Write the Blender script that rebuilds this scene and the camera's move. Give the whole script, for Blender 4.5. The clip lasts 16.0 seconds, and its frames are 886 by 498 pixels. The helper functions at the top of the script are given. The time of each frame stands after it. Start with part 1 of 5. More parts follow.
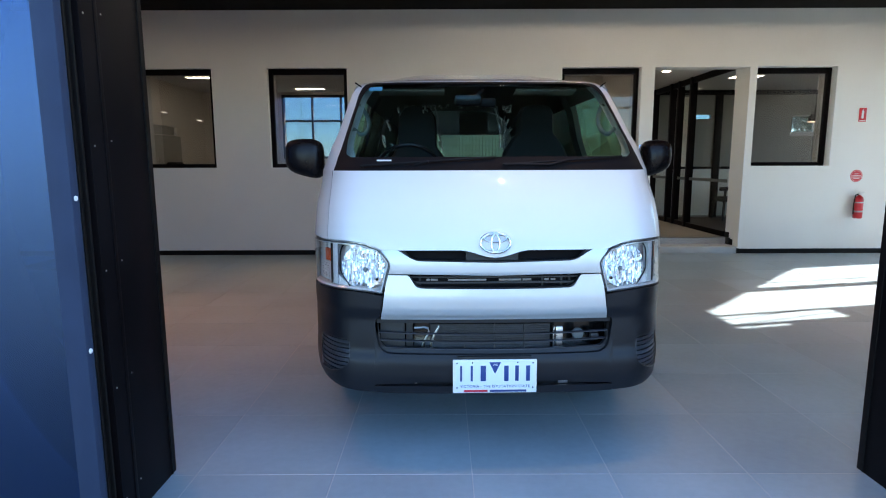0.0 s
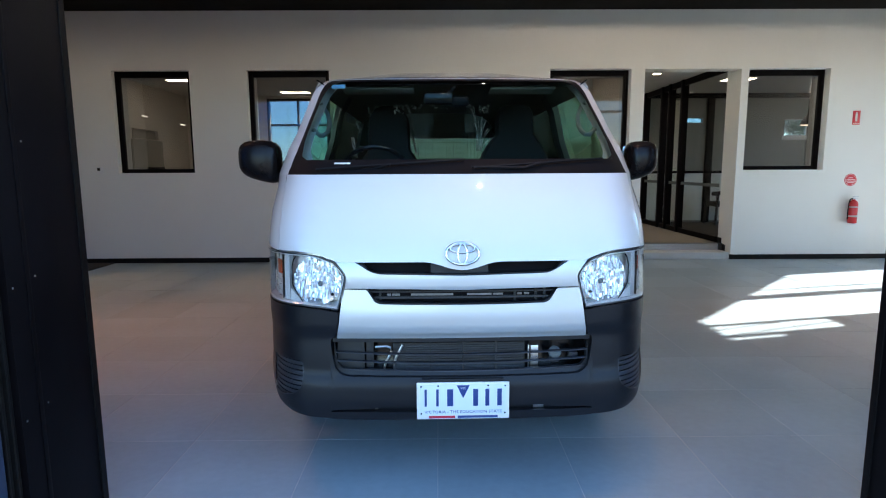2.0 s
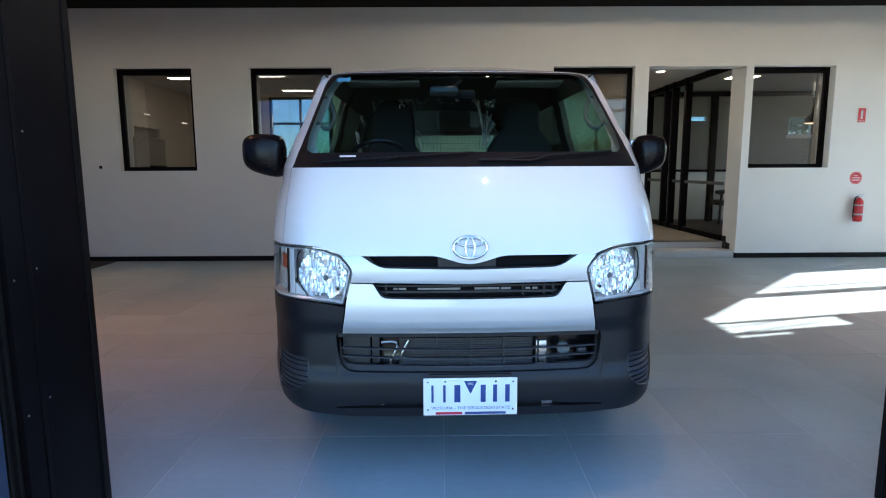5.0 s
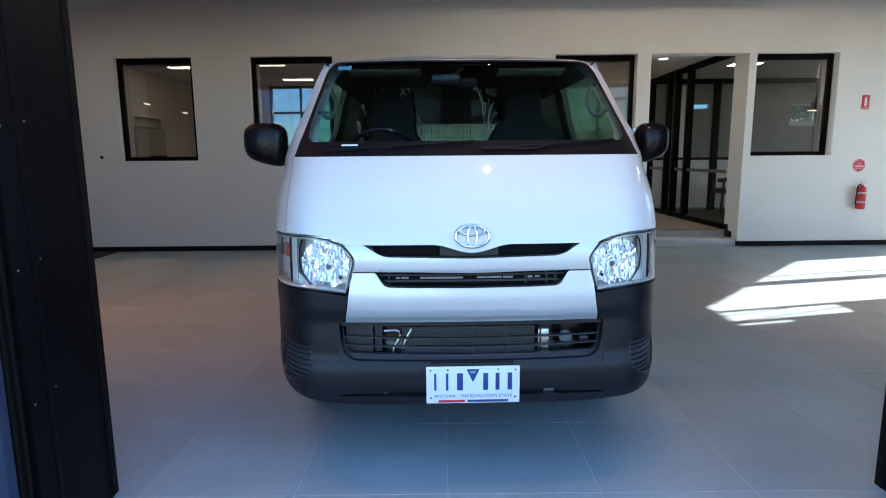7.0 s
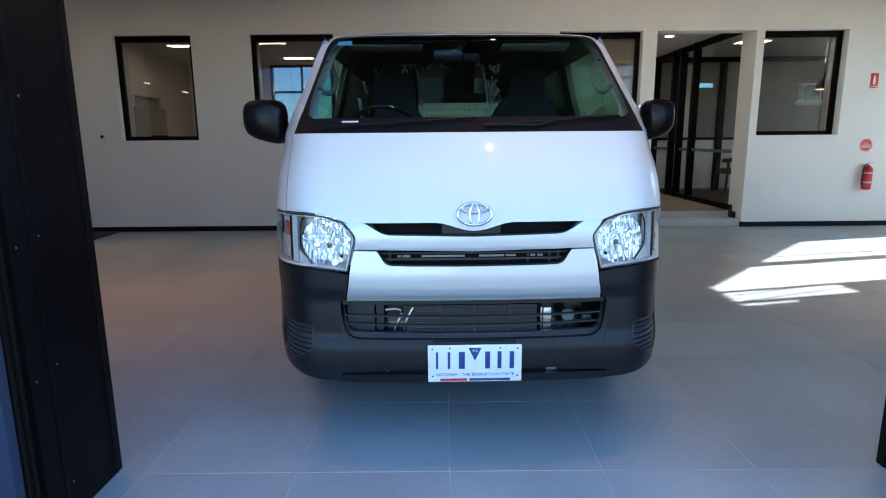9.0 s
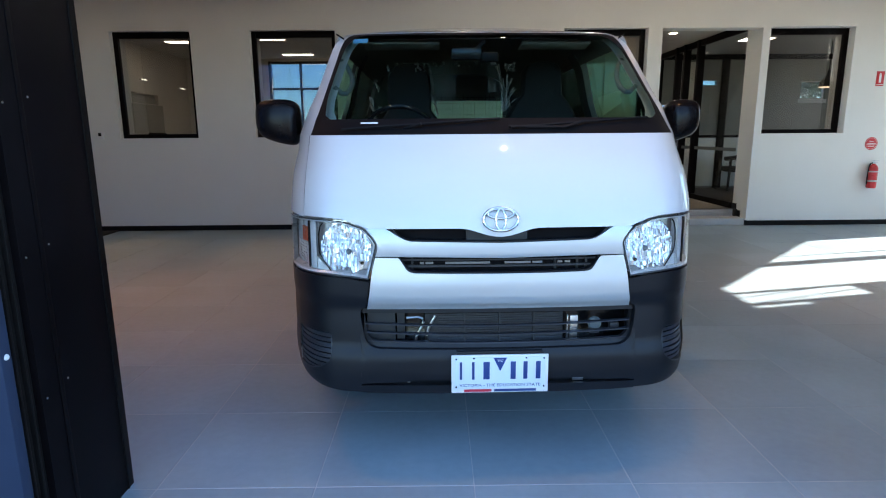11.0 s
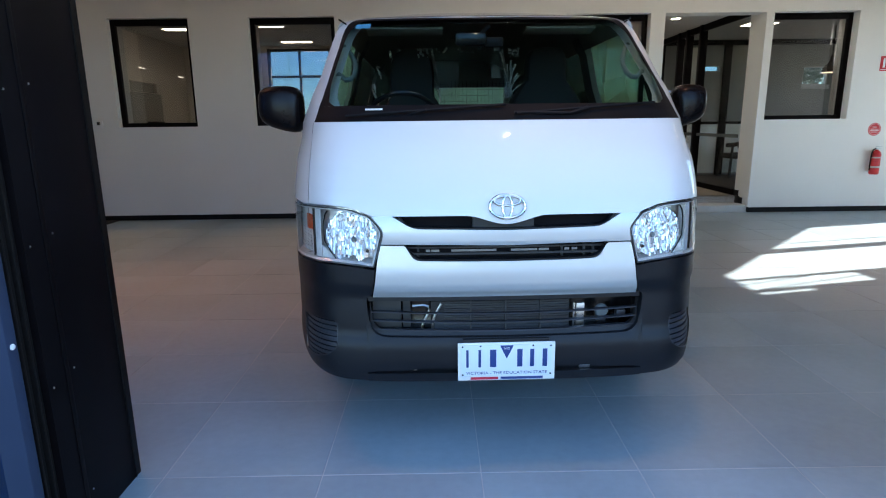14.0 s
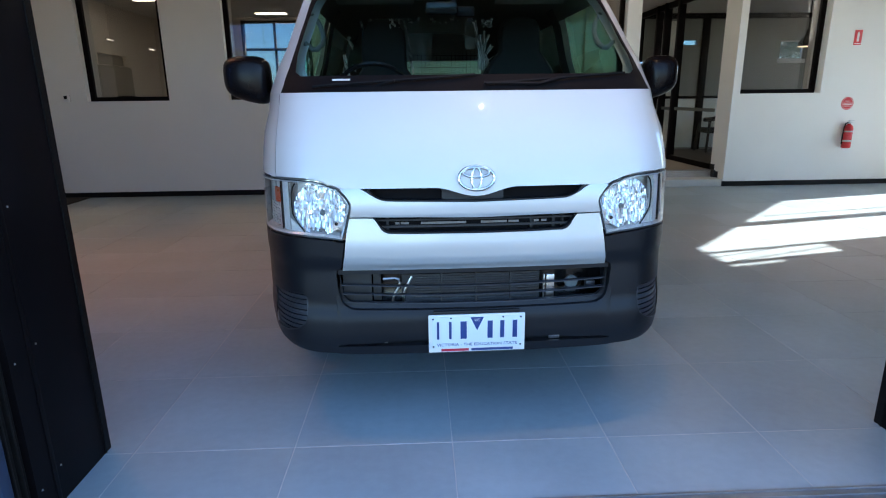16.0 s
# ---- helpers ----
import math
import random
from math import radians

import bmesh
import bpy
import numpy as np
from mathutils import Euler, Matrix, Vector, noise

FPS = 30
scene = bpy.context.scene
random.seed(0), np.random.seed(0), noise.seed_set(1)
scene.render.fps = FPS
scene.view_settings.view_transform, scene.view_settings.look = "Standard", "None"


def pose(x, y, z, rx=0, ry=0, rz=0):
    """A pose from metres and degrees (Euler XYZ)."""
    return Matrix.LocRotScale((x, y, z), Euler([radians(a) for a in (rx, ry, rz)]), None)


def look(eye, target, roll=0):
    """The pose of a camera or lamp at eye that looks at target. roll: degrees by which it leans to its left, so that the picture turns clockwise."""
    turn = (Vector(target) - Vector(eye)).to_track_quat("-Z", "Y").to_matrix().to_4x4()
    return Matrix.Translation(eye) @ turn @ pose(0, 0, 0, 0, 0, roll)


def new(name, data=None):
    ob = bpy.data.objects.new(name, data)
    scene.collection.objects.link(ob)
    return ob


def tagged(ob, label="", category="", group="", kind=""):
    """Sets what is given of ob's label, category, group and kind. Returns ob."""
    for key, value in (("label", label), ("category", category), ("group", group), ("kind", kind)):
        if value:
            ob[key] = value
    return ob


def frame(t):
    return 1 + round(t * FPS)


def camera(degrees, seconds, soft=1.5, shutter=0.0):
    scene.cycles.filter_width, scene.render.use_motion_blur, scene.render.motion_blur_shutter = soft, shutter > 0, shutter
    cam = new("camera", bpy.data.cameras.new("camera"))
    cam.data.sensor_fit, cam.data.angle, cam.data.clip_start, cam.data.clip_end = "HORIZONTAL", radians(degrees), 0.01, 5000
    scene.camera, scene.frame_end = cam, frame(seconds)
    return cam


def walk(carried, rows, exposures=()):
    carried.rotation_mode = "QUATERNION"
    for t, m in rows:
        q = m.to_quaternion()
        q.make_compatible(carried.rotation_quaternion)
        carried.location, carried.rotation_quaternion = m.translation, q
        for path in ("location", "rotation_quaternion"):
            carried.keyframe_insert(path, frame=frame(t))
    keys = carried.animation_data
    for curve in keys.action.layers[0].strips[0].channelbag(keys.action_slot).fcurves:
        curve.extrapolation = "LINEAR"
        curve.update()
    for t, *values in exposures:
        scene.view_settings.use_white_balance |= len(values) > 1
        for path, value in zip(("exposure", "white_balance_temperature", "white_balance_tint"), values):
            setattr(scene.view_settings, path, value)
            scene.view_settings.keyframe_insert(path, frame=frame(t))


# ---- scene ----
cam = camera(75.3, 16.0, soft=1.1)
PATH = [
    (0, (-0.051, -0.276, 1.338), (-0.053, 1.702, 1.043), -0.2),
    (0.5, (-0.021, -0.25, 1.342), (-0.005, 1.727, 1.043), -0.3),
    (1, (0.027, -0.143, 1.338), (0.047, 1.833, 1.031), -0.4),
    (1.5, (0.059, -0.068, 1.325), (0.077, 1.911, 1.032), -0.5),
    (2, (0.079, -0.043, 1.329), (0.095, 1.938, 1.051), -0.3),
    (2.5, (0.075, -0.055, 1.336), (0.092, 1.927, 1.074), -0.3),
    (3, (0.083, -0.072, 1.327), (0.097, 1.912, 1.072), -0.3),
    (3.5, (0.093, -0.073, 1.321), (0.104, 1.91, 1.06), -0.4),
    (4, (0.069, -0.049, 1.311), (0.081, 1.933, 1.045), -0.3),
    (6.5, (0.053, -0.003, 1.297), (0.06, 1.974, 0.992), -0.4),
    (7, (0.053, -0.015, 1.299), (0.059, 1.96, 0.984), -0.5),
    (7.5, (0.047, -0.021, 1.304), (0.052, 1.953, 0.979), -0.4),
    (8, (0.057, -0.018, 1.298), (0.059, 1.953, 0.961), -0.5),
    (8.5, (0.051, -0.011, 1.292), (0.05, 1.957, 0.937), -0.5),
    (9, (0.055, 0.005, 1.283), (0.052, 1.968, 0.904), -0.5),
    (11.5, (-0.088, 0.098, 1.308), (-0.071, 2.059, 0.917), -0.5),
    (12, (-0.106, 0.097, 1.303), (-0.089, 2.06, 0.921), -0.6),
    (12.5, (-0.102, 0.092, 1.302), (-0.086, 2.056, 0.923), -0.6),
    (13, (-0.082, 0.103, 1.297), (-0.068, 2.065, 0.907), -0.7),
    (13.5, (-0.072, 0.104, 1.3), (-0.059, 2.061, 0.889), -0.6),
    (14, (-0.078, 0.106, 1.299), (-0.064, 2.059, 0.869), -0.7),
    (14.5, (-0.069, 0.097, 1.302), (-0.051, 2.045, 0.849), -0.7),
    (15, (-0.066, 0.101, 1.298), (-0.036, 2.042, 0.82), -0.7),
    (15.5, (-0.039, 0.103, 1.294), (0.005, 2.04, 0.801), -0.7),
    (16, (-0.031, 0.107, 1.282), (0.043, 2.039, 0.772), -0.7),
]
walk(cam, [(t, look(eye, target, roll)) for t, eye, target, roll in PATH],
     exposures=[(0, 2.53), (2, 2.50), (4, 2.50), (6.5, 2.43), (11.5, 2.41), (16, 2.38)])

# ---- world, sun, exposure ----
SUN_DIR = Vector((-1.0, -0.222, -0.591)).normalized()   # the way sunlight travels
world = bpy.data.worlds.new("sky_world")
scene.world = world
world.use_nodes = True
wn = world.node_tree.nodes
sky = wn.new("ShaderNodeTexSky")
sky.sky_type, sky.sun_disc = "NISHITA", False
sky.sun_elevation = math.asin(-SUN_DIR.z)
sky.sun_rotation = math.atan2(-SUN_DIR.x, -SUN_DIR.y)
tint = wn.new("ShaderNodeMixRGB")
tint.blend_type, tint.inputs[0].default_value, tint.inputs[2].default_value = "MULTIPLY", 1.0, (0.95, 1.0, 0.995, 1)
# scattered fair-weather clouds, thicker towards the horizon
wl = world.node_tree.links
way, spread = wn.new("ShaderNodeTexCoord"), wn.new("ShaderNodeMapping")
spread.inputs["Scale"].default_value = (1.0, 1.0, 3.2)
spread.inputs["Location"].default_value = (0.37, 0.22, 0.15)
puff, cover, clouds = wn.new("ShaderNodeTexNoise"), wn.new("ShaderNodeValToRGB"), wn.new("ShaderNodeMixRGB")
puff.inputs["Scale"].default_value, puff.inputs["Detail"].default_value, puff.inputs["Roughness"].default_value = 4.2, 7, 0.55
cover.color_ramp.elements[0].position, cover.color_ramp.elements[1].position = 0.51, 0.66
cover.color_ramp.elements[1].color = (0.42, 0.42, 0.42, 1)
clouds.inputs[2].default_value = (3.6, 4.0, 4.5, 1)
wl.new(way.outputs["Generated"], spread.inputs["Vector"])
wl.new(spread.outputs[0], puff.inputs["Vector"])
wl.new(puff.outputs[0], cover.inputs[0])
wl.new(cover.outputs[0], clouds.inputs[0])
wl.new(sky.outputs[0], clouds.inputs[1])
wl.new(clouds.outputs[0], tint.inputs[1])
world.node_tree.links.new(tint.outputs[0], wn["Background"].inputs[0])
sky.air_density, sky.dust_density, sky.ozone_density = 1.0, 0.1, 6.0
wn["Background"].inputs[1].default_value = 0.142

sun_data = bpy.data.lights.new("sun", "SUN")
sun_data.energy, sun_data.angle, sun_data.color = 5.0, radians(0.5), (1.0, 0.95, 0.87)
sun = new("sun", sun_data)
sun.matrix_world = look((20, 20, 15), Vector((20, 20, 15)) + SUN_DIR)


# ---- materials ----
def mat(name, color, rough=0.5, metal=0.0, var=0.12, scale=6.0, fine=90.0, bump=0.02, spec=0.5, coat=0.0, rvar=0.1, tone=None):
    """A surface with coarse and fine variation in colour and gloss, and a fine relief."""
    m = bpy.data.materials.new(name)
    m.use_nodes = True
    t = m.node_tree
    n, l = t.nodes, t.links
    b = n["Principled BSDF"]
    b.inputs["Metallic"].default_value = metal
    b.inputs["Specular IOR Level"].default_value = spec
    b.inputs["Coat Weight"].default_value = coat
    b.inputs["Coat Roughness"].default_value = 0.035
    geo = n.new("ShaderNodeNewGeometry")
    big, small = n.new("ShaderNodeTexNoise"), n.new("ShaderNodeTexNoise")
    big.inputs["Scale"].default_value, big.inputs["Detail"].default_value = scale, 5
    small.inputs["Scale"].default_value, small.inputs["Detail"].default_value = fine, 3
    for k in (big, small):
        l.new(geo.outputs["Position"], k.inputs["Vector"])
    mixn = n.new("ShaderNodeMath")
    mixn.operation = "MULTIPLY_ADD"
    mixn.inputs[1].default_value = 0.35
    l.new(small.outputs[0], mixn.inputs[0])
    l.new(big.outputs[0], mixn.inputs[2])
    ramp = n.new("ShaderNodeValToRGB")
    c2 = tone or color
    ramp.color_ramp.elements[0].position, ramp.color_ramp.elements[1].position = 0.4, 0.95
    ramp.color_ramp.elements[0].color = (*[max(0, c * (1 - var)) for c in c2], 1)
    ramp.color_ramp.elements[1].color = (*[min(1, c * (1 + var)) for c in color], 1)
    l.new(mixn.outputs[0], ramp.inputs[0])
    l.new(ramp.outputs[0], b.inputs["Base Color"])
    rr = n.new("ShaderNodeMapRange")
    rr.inputs["To Min"].default_value, rr.inputs["To Max"].default_value = max(0.0, rough - rvar), min(1, rough + rvar)
    l.new(big.outputs[0], rr.inputs["Value"])
    l.new(rr.outputs[0], b.inputs["Roughness"])
    if bump:
        bp = n.new("ShaderNodeBump")
        bp.inputs["Strength"].default_value, bp.inputs["Distance"].default_value = bump, 0.01
        l.new(small.outputs[0], bp.inputs["Height"])
        l.new(bp.outputs[0], b.inputs["Normal"])
    return m


def emit(name, color, strength):
    m = bpy.data.materials.new(name)
    m.use_nodes = True
    b = m.node_tree.nodes["Principled BSDF"]
    b.inputs["Base Color"].default_value = (0.9, 0.9, 0.9, 1)
    b.inputs["Emission Color"].default_value = (*color, 1)
    b.inputs["Emission Strength"].default_value = strength
    return m


def pane_glass(name, tint, mirror, rough=0.0, grazing=0.8, sheen=(1, 1, 1)):
    """Thin glass: see-through with a tint, and a mirror share that grows at grazing angles."""
    m = bpy.data.materials.new(name)
    m.use_nodes = True
    n, l = m.node_tree.nodes, m.node_tree.links
    n.remove(n["Principled BSDF"])
    tr, gl, mx = n.new("ShaderNodeBsdfTransparent"), n.new("ShaderNodeBsdfGlossy"), n.new("ShaderNodeMixShader")
    tr.inputs[0].default_value = (*tint, 1)
    gl.inputs["Color"].default_value = (*sheen, 1)
    gl.inputs["Roughness"].default_value = rough
    fr = n.new("ShaderNodeFresnel")
    fr.inputs[0].default_value = 1.5
    ad = n.new("ShaderNodeMath")
    ad.operation = "MULTIPLY_ADD"
    ad.inputs[1].default_value, ad.inputs[2].default_value = grazing, mirror
    l.new(fr.outputs[0], ad.inputs[0])
    l.new(ad.outputs[0], mx.inputs[0])
    l.new(tr.outputs[0], mx.inputs[1])
    l.new(gl.outputs[0], mx.inputs[2])
    l.new(mx.outputs[0], n["Material Output"].inputs[0])
    return m


M_WALL = mat("white_wall_paint", (0.78, 0.77, 0.74), 0.6, var=0.03, scale=1.2, fine=220, bump=0.05)
M_BEIGE = mat("beige_wall_paint", (0.62, 0.57, 0.50), 0.6, var=0.04, scale=1.0, fine=220, bump=0.05)
M_GREYWALL = mat("dark_grey_wall", (0.20, 0.195, 0.175), 0.6, var=0.08, scale=1.5, fine=150, bump=0.05)
M_CEIL = mat("black_ceiling", (0.006, 0.005, 0.005), 0.8, var=0.2, spec=0.1)
M_OFFCEIL = mat("office_ceiling", (0.6, 0.59, 0.57), 0.8, var=0.04)
M_BLACK = mat("black_powder_coat", (0.0058, 0.0046, 0.0052), 0.42, var=0.25, scale=9, fine=400, bump=0.02, rvar=0.06, spec=0.05)
# outer stile's black coat, with the sky's blue reflection in its base colour
M_STILE = mat("black_coat_blue_sheen", (0.030, 0.043, 0.080), 0.62, var=0.12, scale=6, fine=400, bump=0.02, spec=0.12)
M_GROOVE = mat("worn_black_seal", (0.010, 0.0085, 0.008), 0.6, var=0.3, scale=30, spec=0.1)
M_SKIRT = mat("black_skirting", (0.005, 0.005, 0.006), 0.5, var=0.2, spec=0.2)
M_GROUT = mat("light_grout", (0.50, 0.50, 0.50), 0.8, var=0.1, scale=20)
M_CONCRETE = mat("outdoor_asphalt", (0.090, 0.083, 0.074), 0.85, var=0.2, scale=1.5, fine=60, bump=0.2)
M_STEP = mat("grey_step_tile", (0.42, 0.42, 0.42), 0.5, var=0.06)
M_CORR = mat("pale_timber_floor", (0.21, 0.19, 0.165), 0.45, var=0.12, scale=5)
M_CARPET = mat("dark_carpet", (0.035, 0.030, 0.028), 0.95, var=0.4, scale=40, fine=500, bump=0.4)
M_ALU = mat("brushed_aluminium", (0.62, 0.62, 0.63), 0.3, metal=1.0, var=0.06, fine=300)
M_TRACK = mat("weathered_aluminium_track", (0.30, 0.31, 0.33), 0.4, metal=0.8, var=0.15, scale=8, fine=200)
M_STEEL = mat("zinc_screw", (0.75, 0.75, 0.73), 0.3, metal=1.0, var=0.1)
M_APPLIANCE = mat("warm_grey_appliance", (0.30, 0.285, 0.25), 0.5, var=0.05)
M_GREYTRIM = mat("pale_grey_bead", (0.45, 0.44, 0.42), 0.5, var=0.05)
M_BRONZE = mat("dark_bronze_frame", (0.045, 0.042, 0.040), 0.5, var=0.1)
M_RED = mat("red_enamel", (0.55, 0.02, 0.025), 0.3, var=0.1, scale=20, coat=0.3)
M_SIGNRED = mat("red_sign_vinyl", (0.60, 0.03, 0.04), 0.45, var=0.06)
M_WHITE = mat("white_plastic", (0.8, 0.8, 0.79), 0.4, var=0.03)
M_WOOD = mat("dark_stained_wood", (0.014, 0.011, 0.009), 0.6, var=0.3, scale=18)
M_FENCE = mat("sand_render", (0.50, 0.43, 0.33), 0.8, var=0.1, scale=2, bump=0.1)
M_LEAF = mat("eucalypt_leaf", (0.07, 0.10, 0.04), 0.6, var=0.4, scale=3)
M_BARK = mat("grey_bark", (0.22, 0.18, 0.14), 0.9, var=0.3, scale=12, bump=0.4)
M_GLASS = pane_glass("clear_office_glass", (0.93, 0.93, 0.92), 0.03)
M_BAYGLASS = pane_glass("clear_bay_glass", (0.95, 0.96, 0.95), 0.0)
M_PALEPANEL = mat("pale_grey_panel", (0.55, 0.57, 0.55), 0.5, var=0.05, scale=3)
M_DARKTINT = pane_glass("lightly_tinted_glass", (0.72, 0.78, 0.82), 0.0)
M_PARTGLASS = pane_glass("partition_glass", (0.90, 0.92, 0.90), 0.0, grazing=0.05)
M_STRIPE = mat("frosted_stripe", (0.09, 0.10, 0.095), 0.6, var=0.05)
M_TINTED = pane_glass("grey_tinted_glass", (0.31, 0.375, 0.42), 0.0)
M_FGLASS = pane_glass("reflective_shopfront_glass", (0.17, 0.28, 0.46), 0.13, 0.34, grazing=0.30, sheen=(0.28, 0.45, 0.80))
# clear glass with a tint added to cut skylight on the right floor
M_FRONTGLASS = pane_glass("dimming_shopfront_glass", (0.60, 0.62, 0.63), 0.0)
M_PANEL_LIGHT = emit("warm_led_panel", (1.0, 0.86, 0.70), 2.0)
M_REFLECTION_DASH = emit("reflection_glow", (1.0, 0.88, 0.74), 0.22)
M_DOWN = emit("downlight_lens", (1.0, 0.80, 0.58), 22.0)

# tiles: concrete-look porcelain, each with its own tone
M_TILE = mat("grey_porcelain_tile", (0.275, 0.345, 0.385), 0.34, var=0.16, scale=1.6, fine=25, bump=0.015, rvar=0.08)
_t = M_TILE.node_tree
_oi, _hs, _mr = _t.nodes.new("ShaderNodeObjectInfo"), _t.nodes.new("ShaderNodeHueSaturation"), _t.nodes.new("ShaderNodeMapRange")
_mr.inputs["To Min"].default_value, _mr.inputs["To Max"].default_value = 0.92, 1.08
_src = _t.nodes["Principled BSDF"].inputs["Base Color"].links[0].from_socket
_t.links.new(_oi.outputs["Random"], _mr.inputs["Value"])
_t.links.new(_mr.outputs[0], _hs.inputs["Value"])
_t.links.new(_src, _hs.inputs["Color"])
_t.links.new(_hs.outputs[0], _t.nodes["Principled BSDF"].inputs["Base Color"])


# ---- mesh helpers ----
def box(bm, x0, x1, y0, y1, z0, z1, bevel=0.0):
    m = Matrix.Translation(((x0 + x1) / 2, (y0 + y1) / 2, (z0 + z1) / 2)) @ Matrix.Diagonal((x1 - x0, y1 - y0, z1 - z0, 1))
    r = bmesh.ops.create_cube(bm, size=1, matrix=m)
    if bevel:
        es = list({e for v in r["verts"] for e in v.link_edges})
        bmesh.ops.bevel(bm, geom=es, offset=bevel, segments=2, affect="EDGES", profile=0.5)
    return bm


def tube(bm, a, b, r, seg=14, r2=None, cap=True):
    a, b = Vector(a), Vector(b)
    q = (b - a).to_track_quat("Z", "Y").to_matrix().to_4x4()
    bmesh.ops.create_cone(bm, cap_ends=cap, segments=seg, radius1=r, radius2=r if r2 is None else r2, depth=(b - a).length,
                          matrix=Matrix.Translation((a + b) / 2) @ q)
    return bm


def pipe(bm, pts, r, seg=8, closed=False):
    """A round bar along points."""
    pts = [Vector(p) for p in pts]
    n = len(pts)
    rings = []
    for i, p in enumerate(pts):
        d = pts[(i + 1) % n] - pts[i - 1] if closed or 0 < i < n - 1 else (pts[1] - pts[0] if i == 0 else pts[-1] - pts[-2])
        q = d.to_track_quat("Z", "Y").to_matrix()
        rings.append([bm.verts.new(p + q @ Vector((r * math.cos(2 * math.pi * k / seg), r * math.sin(2 * math.pi * k / seg), 0))) for k in range(seg)])
    for i in range(n if closed else n - 1):
        a, b = rings[i], rings[(i + 1) % n]
        for k in range(seg):
            bm.faces.new((a[k], a[(k + 1) % seg], b[(k + 1) % seg], b[k]))
    if not closed:
        bm.faces.new(rings[0][::-1])
        bm.faces.new(rings[-1])
    return bm


def lathe(bm, profile, centre, axis="Z", seg=24, squash=1.0):
    """A turned shape from (radius, height) pairs."""
    rings = []
    for r, h in profile:
        ring = []
        for k in range(seg):
            a = 2 * math.pi * k / seg
            x, y = r * math.cos(a), r * math.sin(a) * squash
            p = {"Z": (x, y, h), "Y": (x, h, y), "X": (h, x, y)}[axis]
            ring.append(bm.verts.new(Vector(centre) + Vector(p)))
        rings.append(ring)
    for a, b in zip(rings, rings[1:]):
        for k in range(seg):
            bm.faces.new((a[k], a[(k + 1) % seg], b[(k + 1) % seg], b[k]))
    for ring in (rings[0], rings[-1]):
        bm.faces.new(ring)
    bmesh.ops.recalc_face_normals(bm, faces=bm.faces[:])
    return bm


def mesh_of(name, bm, material, smooth=True):
    me = bpy.data.meshes.new(name)
    bm.to_mesh(me)
    bm.free()
    me.materials.append(material)
    if smooth:
        me.shade_smooth()
        me.set_sharp_from_angle(angle=radians(38))
    return me


def part(name, bm, material, parent, label="", smooth=True):
    ob = new(name, mesh_of(name, bm, material, smooth))
    ob.parent = parent
    ob.matrix_parent_inverse = Matrix.Translation(-parent.location)
    return tagged(ob, label)


def thing(name, label, category, at=(0, 0, 0), group="", kind=""):
    ob = new(name)
    ob.empty_display_size = 0.1
    ob.location = at
    return tagged(ob, label, category, group, kind)


def structure(name, bm, material, label, category, smooth=False):
    return tagged(new(name, mesh_of(name, bm, material, smooth)), label, category, kind="structure")


# ---- the large structure ----
WALL_Y, CEIL_Z = 8.168, 3.47
LEFT_X, RIGHT_X = -7.13, 7.27
JL, JR, FRONT_Y, IN_Y = -1.237, 1.772, 1.60, 2.095
WIN_Z0, WIN_Z1 = 1.285, 2.685
WINDOWS = [(-4.42, -3.35), (-2.56, -1.42), (1.645, 2.775), (4.42, 5.56)]
DOOR_X0, DOOR_X1, DOOR_Z = 2.965, 4.315, 2.68
WALL_T = 0.24
HEAD_Z = 2.95

# back wall with four window openings and a doorway
bm = bmesh.new()
y0, y1 = WALL_Y, WALL_Y + WALL_T
edges = [LEFT_X] + [e for w in WINDOWS[:3] for e in w] + [DOOR_X0]
for a, b in zip(edges[0::2], edges[1::2]):
    box(bm, a, b, y0, y1, 0, CEIL_Z)
box(bm, DOOR_X0, DOOR_X1, y0, y1, DOOR_Z, CEIL_Z)
box(bm, DOOR_X1, WINDOWS[3][0], y0, y1, 0, CEIL_Z)
box(bm, WINDOWS[3][1], RIGHT_X, y0, y1, 0, CEIL_Z)
for a, b in WINDOWS:
    box(bm, a, b, y0, y1, 0, WIN_Z0)
    box(bm, a, b, y0, y1, WIN_Z1, CEIL_Z)
# deep cheek of the doorway
box(bm, DOOR_X1, DOOR_X1 + 0.10, y1, y1 + 0.16, 0, DOOR_Z + 0.1)
box(bm, DOOR_X0 - 0.1, DOOR_X0, y1, y1 + 0.16, 0, DOOR_Z + 0.1)
structure("wall_north", bm, M_WALL, "smooth white painted showroom wall with recessed internal windows", "wall")

bm = bmesh.new()
for x0, x1 in ((LEFT_X, DOOR_X0), (DOOR_X1 + 0.012, RIGHT_X)):
    box(bm, x0, x1, WALL_Y - 0.014, WALL_Y - 0.0005, 0.0, 0.070, 0.003)
box(bm, DOOR_X1 - 0.012, DOOR_X1 + 0.012, WALL_Y - 0.014, WALL_Y + 0.16, 0.0, 0.075)
box(bm, DOOR_X1 - 0.012, DOOR_X1 - 0.0005, WALL_Y + 0.16, WALL_Y + 0.40, 0.10, 0.19)
box(bm, DOOR_X1 - 0.012, DOOR_X1 - 0.0005, WALL_Y + 0.28, WALL_Y + 0.40, 0.19, 0.28)
structure("baseboard_north", bm, M_SKIRT, "low black skirting along the white wall", "skirting")

